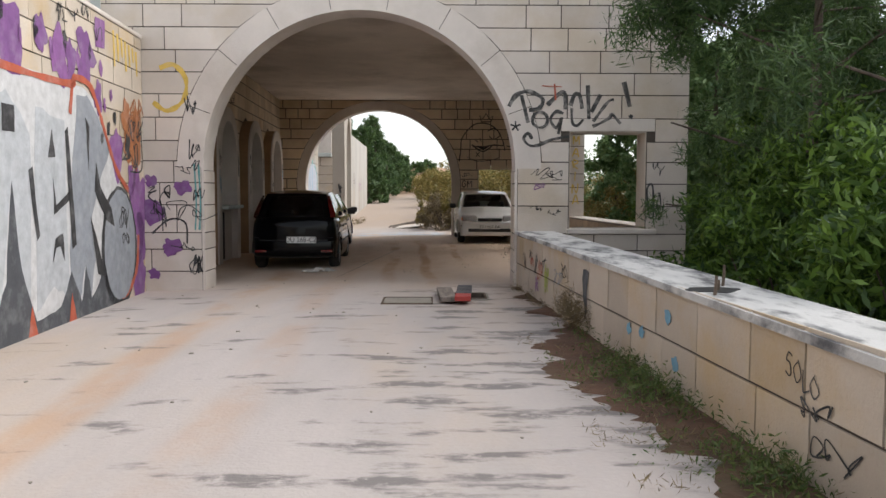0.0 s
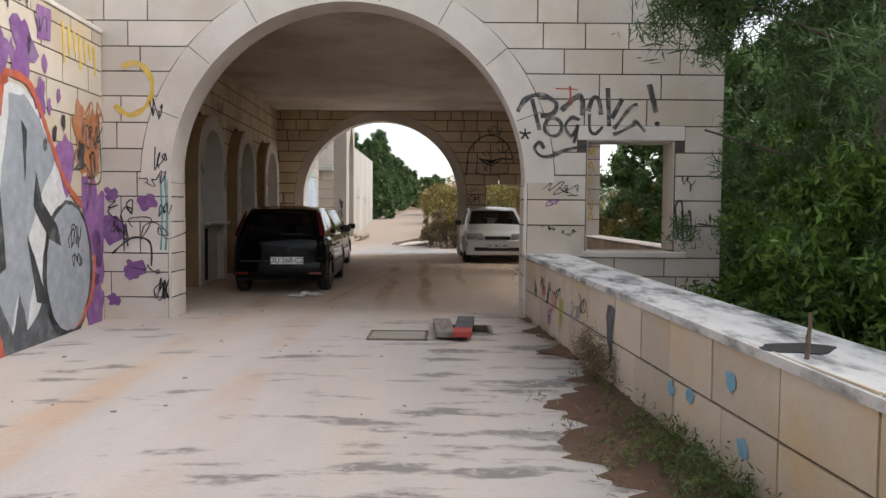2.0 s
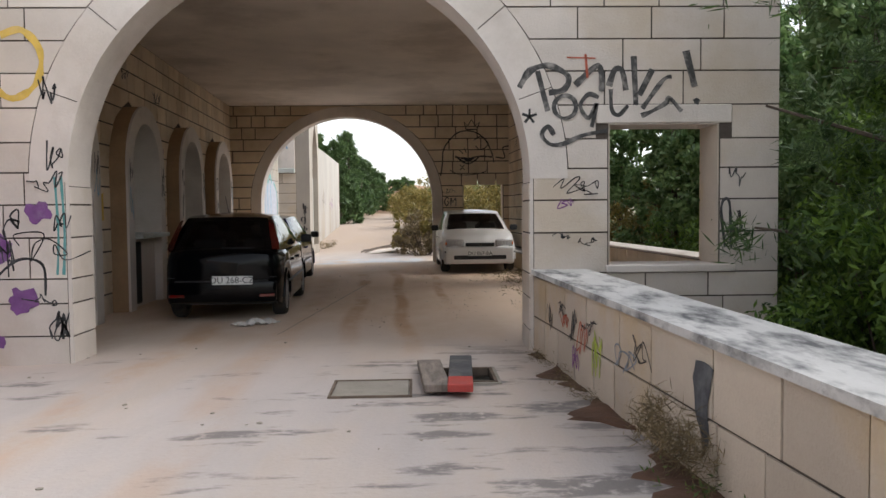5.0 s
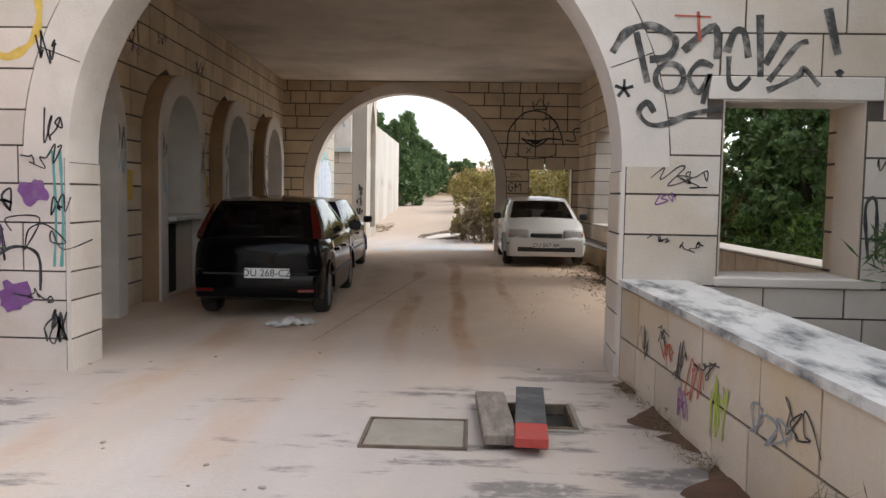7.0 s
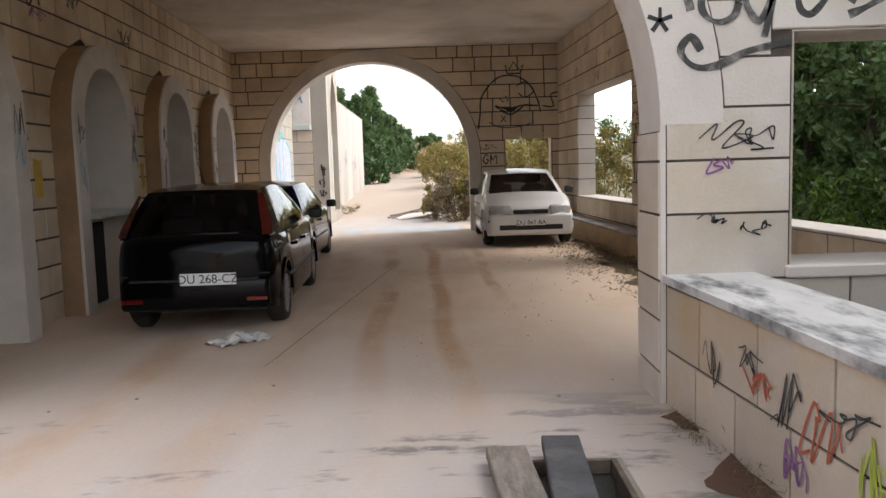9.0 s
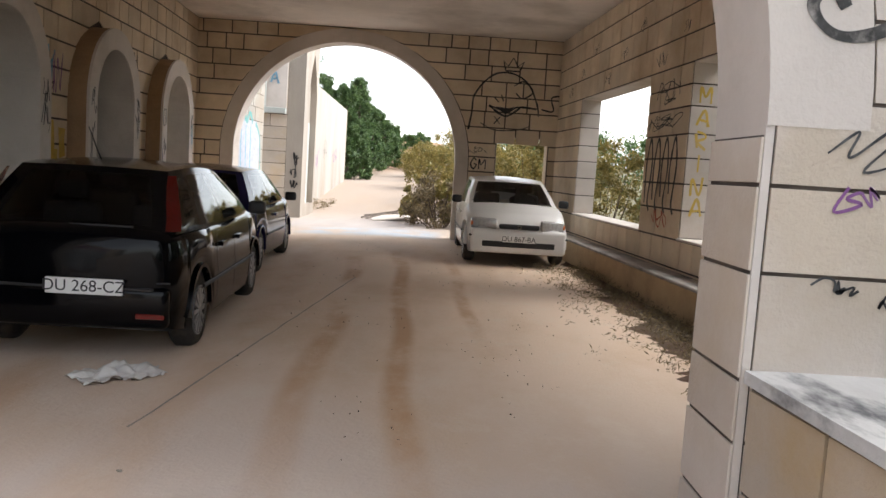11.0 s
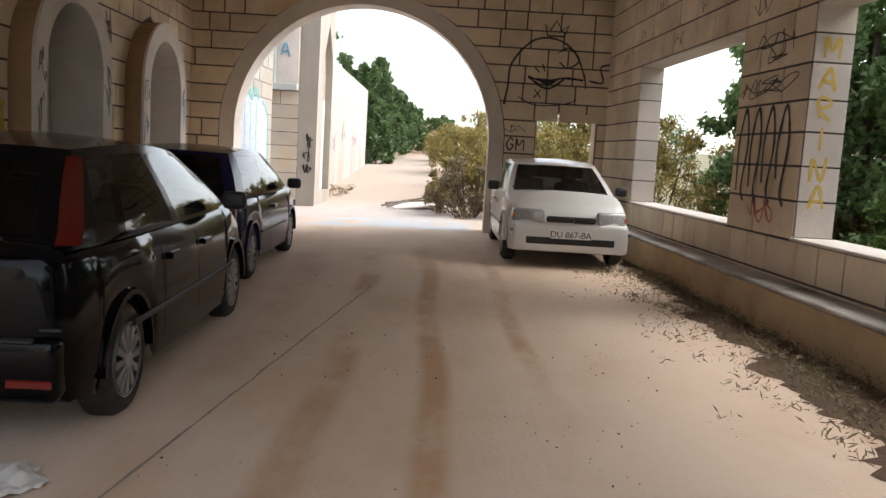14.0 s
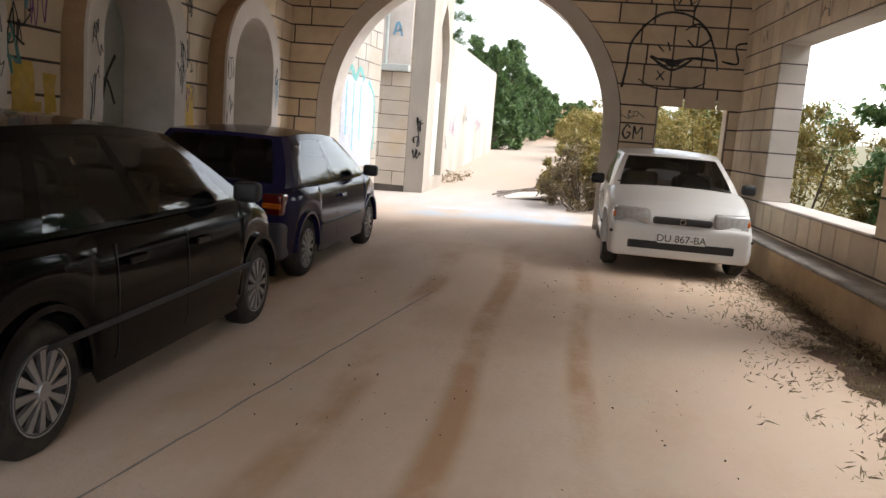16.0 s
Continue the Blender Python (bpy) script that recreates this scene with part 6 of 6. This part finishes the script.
stroke(g, [(8.2, 1.6), (8.42, 1.72), (8.6, 1.45)], 0.05, P_BLACK, 0)
squiggle(g, 7.6, 1.5, 0.5, 0.9, 0.09, P_TEAL, 241, 6)
squiggle(g, 11.1, 1.2, 0.25, 0.9, 0.06, P_BLACK, 242, 8)

# parapet: tags, lettering and stains
g = painted(parapet, "black, red and lime tags on the parapet")
scrawl(g, "SOLO", 7.75, 0.47, 0.11, 0.008, P_BLACK, 0.7, 0, -0.2, 3)
for i, (u, z, w, h, m_) in enumerate(((7.85, 0.3, 0.3, 0.12, P_BLACK), (7.95, 0.12, 0.45, 0.2, P_BLACK), (1.0, 0.45, 0.25, 0.2, P_BLACK), (1.1, 0.4, 0.3, 0.12, P_RED), (1.35, 0.3, 0.25, 0.3, P_BLACK), (1.6, 0.25, 0.3, 0.3, P_RED), (1.95, 0.15, 0.3, 0.35, P_LIME), (2.05, 0.2, 0.2, 0.3, P_LIME), (1.75, 0.45, 0.4, 0.12, P_BLACK), (1.4, 0.1, 0.3, 0.2, P_VIOL), (2.5, 0.3, 0.5, 0.2, P_GREY), (0.6, 0.3, 0.2, 0.25, P_BLACK), (9.3, 0.25, 0.3, 0.35, P_BLACK), (9.2, 0.5, 0.1, 0.15, P_RED), (2.9, 0.4, 0.3, 0.2, P_BLACK))):
    squiggle(g, u, z, w, h, 0.016 if m_ is P_BLACK else 0.022, m_, 110 + i, 8)
for u, z in ((5.6, 0.3), (5.3, 0.28), (6.3, 0.2), (6.15, 0.5)):
    blob(g, u, z, 0.06, P_BLUE, 0, 0.8, int(u * 9))
coat(g, [(3.85, 0.62), (4.05, 0.6), (4.0, 0.35), (3.95, 0.1), (3.86, 0.3), (3.8, 0.5)], P_DARKG, 0, wob=0.05)

# house beyond: green-blue letters and a dark figure-like stain
g = painted(house_1, "pale blue drips under green letters on the house wall")
coat(g, [(0.3, 0.5), (2.5, 0.6), (2.6, 2.0), (2.2, 2.35), (0.5, 2.3)], P_PALEB, 0, wob=0.08)
stroke(g, [(0.5, 2.3), (0.9, 2.5), (1.2, 2.3), (1.5, 2.5), (1.8, 2.3)], 0.16, P_TEAL, 1)
for u, z in ((0.7, 1.2), (1.15, 0.9), (1.6, 1.1)):
    stroke(g, [(u, 2.2), (u + 0.05, z)], 0.09, P_BLUE, 1, False)
stroke(g, [(2.1, 2.3), (2.55, 2.0), (2.7, 1.4), (2.65, 0.9)], 0.09, P_TEAL, 1)
g = painted(house_2, "small blue letter on the house wall")
g.location.y -= 0.062
scrawl(g, "A", 1.05, 3.5, 0.32, 0.06, P_BLUE, 0.8, 0)
g = painted(house_2, "black figure-like scribble low on the buttress")
g.location.y -= 0.004
for i, (u, z) in enumerate(((1.68, 0.6), (1.64, 0.95), (1.7, 1.3))):
    squiggle(g, u, z, 0.22, 0.4, 0.05, P_BLACK, 60 + i, 7)
g = painted(wall_long, "faded scribbles along the white wall")
for i, (u, z, w, h) in enumerate(((0.4, 1.5, 0.9, 0.6), (1.6, 2.2, 0.8, 0.7), (3.5, 1.2, 1.2, 0.8), (6.0, 1.6, 1.5, 0.7), (9.5, 1.5, 2.0, 0.8), (2.4, 0.8, 0.9, 0.5))):
    squiggle(g, u, z, w, h, 0.05, P_DARKG if i % 2 else P_VIOL, 160 + i, 7)

# ---- single blocks of the walls ----
obs_front = [("arch", FCX, FR + RING + 0.004, FS, FR + 0.02), ("rect", win[0] - 0.005, win[1] + 0.005, 0.77, 2.235), ("rect", win[0] - 0.12, win[1] + 0.12, 2.23, 2.42)]
JF = [-0.13, 0.20, 0.52, 0.76, 1.16, 1.48, 1.79, 2.08, 2.41] + JOINTS[9:]
masonry(wall_front, FL, JF, M_BLOCK, obs_front, 3)
JG = [z - 0.02 for z in JOINTS[:12]] + [3.5]
masonry(wall_graffiti, GL, JG, M_BLOCK_YEL, [], 5, lengths=(0.6, 1.1), u_from=max(0.0, GL - 11.5))
masonry(wall_arcade, AL, [z for z in JOINTS if z < 4.3] + [CEIL], M_BLOCK_IN, [("arch", u, r + 0.262, sp) for u, r, sp, s in NICHES], 7, lengths=(0.36, 0.66), gap=0.013)
masonry(wall_far, BL, [z for z in JOINTS if z < 4.3] + [CEIL], M_BLOCK_IN, [("arch", BCX, BR + 0.264, BS), ("rect", *bwin)], 9, lengths=(0.34, 0.62), gap=0.014)
JS = [0.1, 0.45, 0.8, 1.16, 1.48, 1.79, 2.08, 2.41, 2.67, 2.93, 3.28, 3.63, 3.98, CEIL]
masonry(wall_side, SL, JS, M_BLOCK_IN, [("rect", *o) for o in ops], 11, lengths=(0.36, 0.66), gap=0.012)
JP = [-0.35, -0.02, 0.34, 0.735]
masonry(parapet, 16.0, JP, M_BLOCK_YEL, [], 13, lengths=(0.45, 0.85))
# end faces of the pillar and of the far pier
for u, nm in ((7.4, "pillar_face"), (2.0, "pier_face")):
    for z0, z1 in zip(JS[2:9], JS[3:10]):
        part("stone_block", box_bm(u - 0.002, u + 0.012, 0.0, 0.358, z0 + (0.036 if z0 == 0.8 else GAP), z1 - GAP, 0.003), M_BLOCK, wall_side)
# block courses inside the great arch's feet
for side, u in ((1, FCX - FR + 0.012), (-1, FCX + FR - 0.012)):
    def span(a, b):
        return (u + a, u + b) if side > 0 else (u - b, u - a)
    part("joint_backing", box_bm(*span(-0.002, 0.004), 0.004, FT - 0.002, -0.1, 1.66), M_MORTAR, wall_front)
    for z0, z1 in zip(JF[:6], JF[1:6] + [1.66]):
        part("stone_block", box_bm(*span(0.002, 0.014), -0.011, FT + 0.012, z0 + GAP, min(z1, 1.66) - GAP, 0.003), M_BLOCK, wall_front)
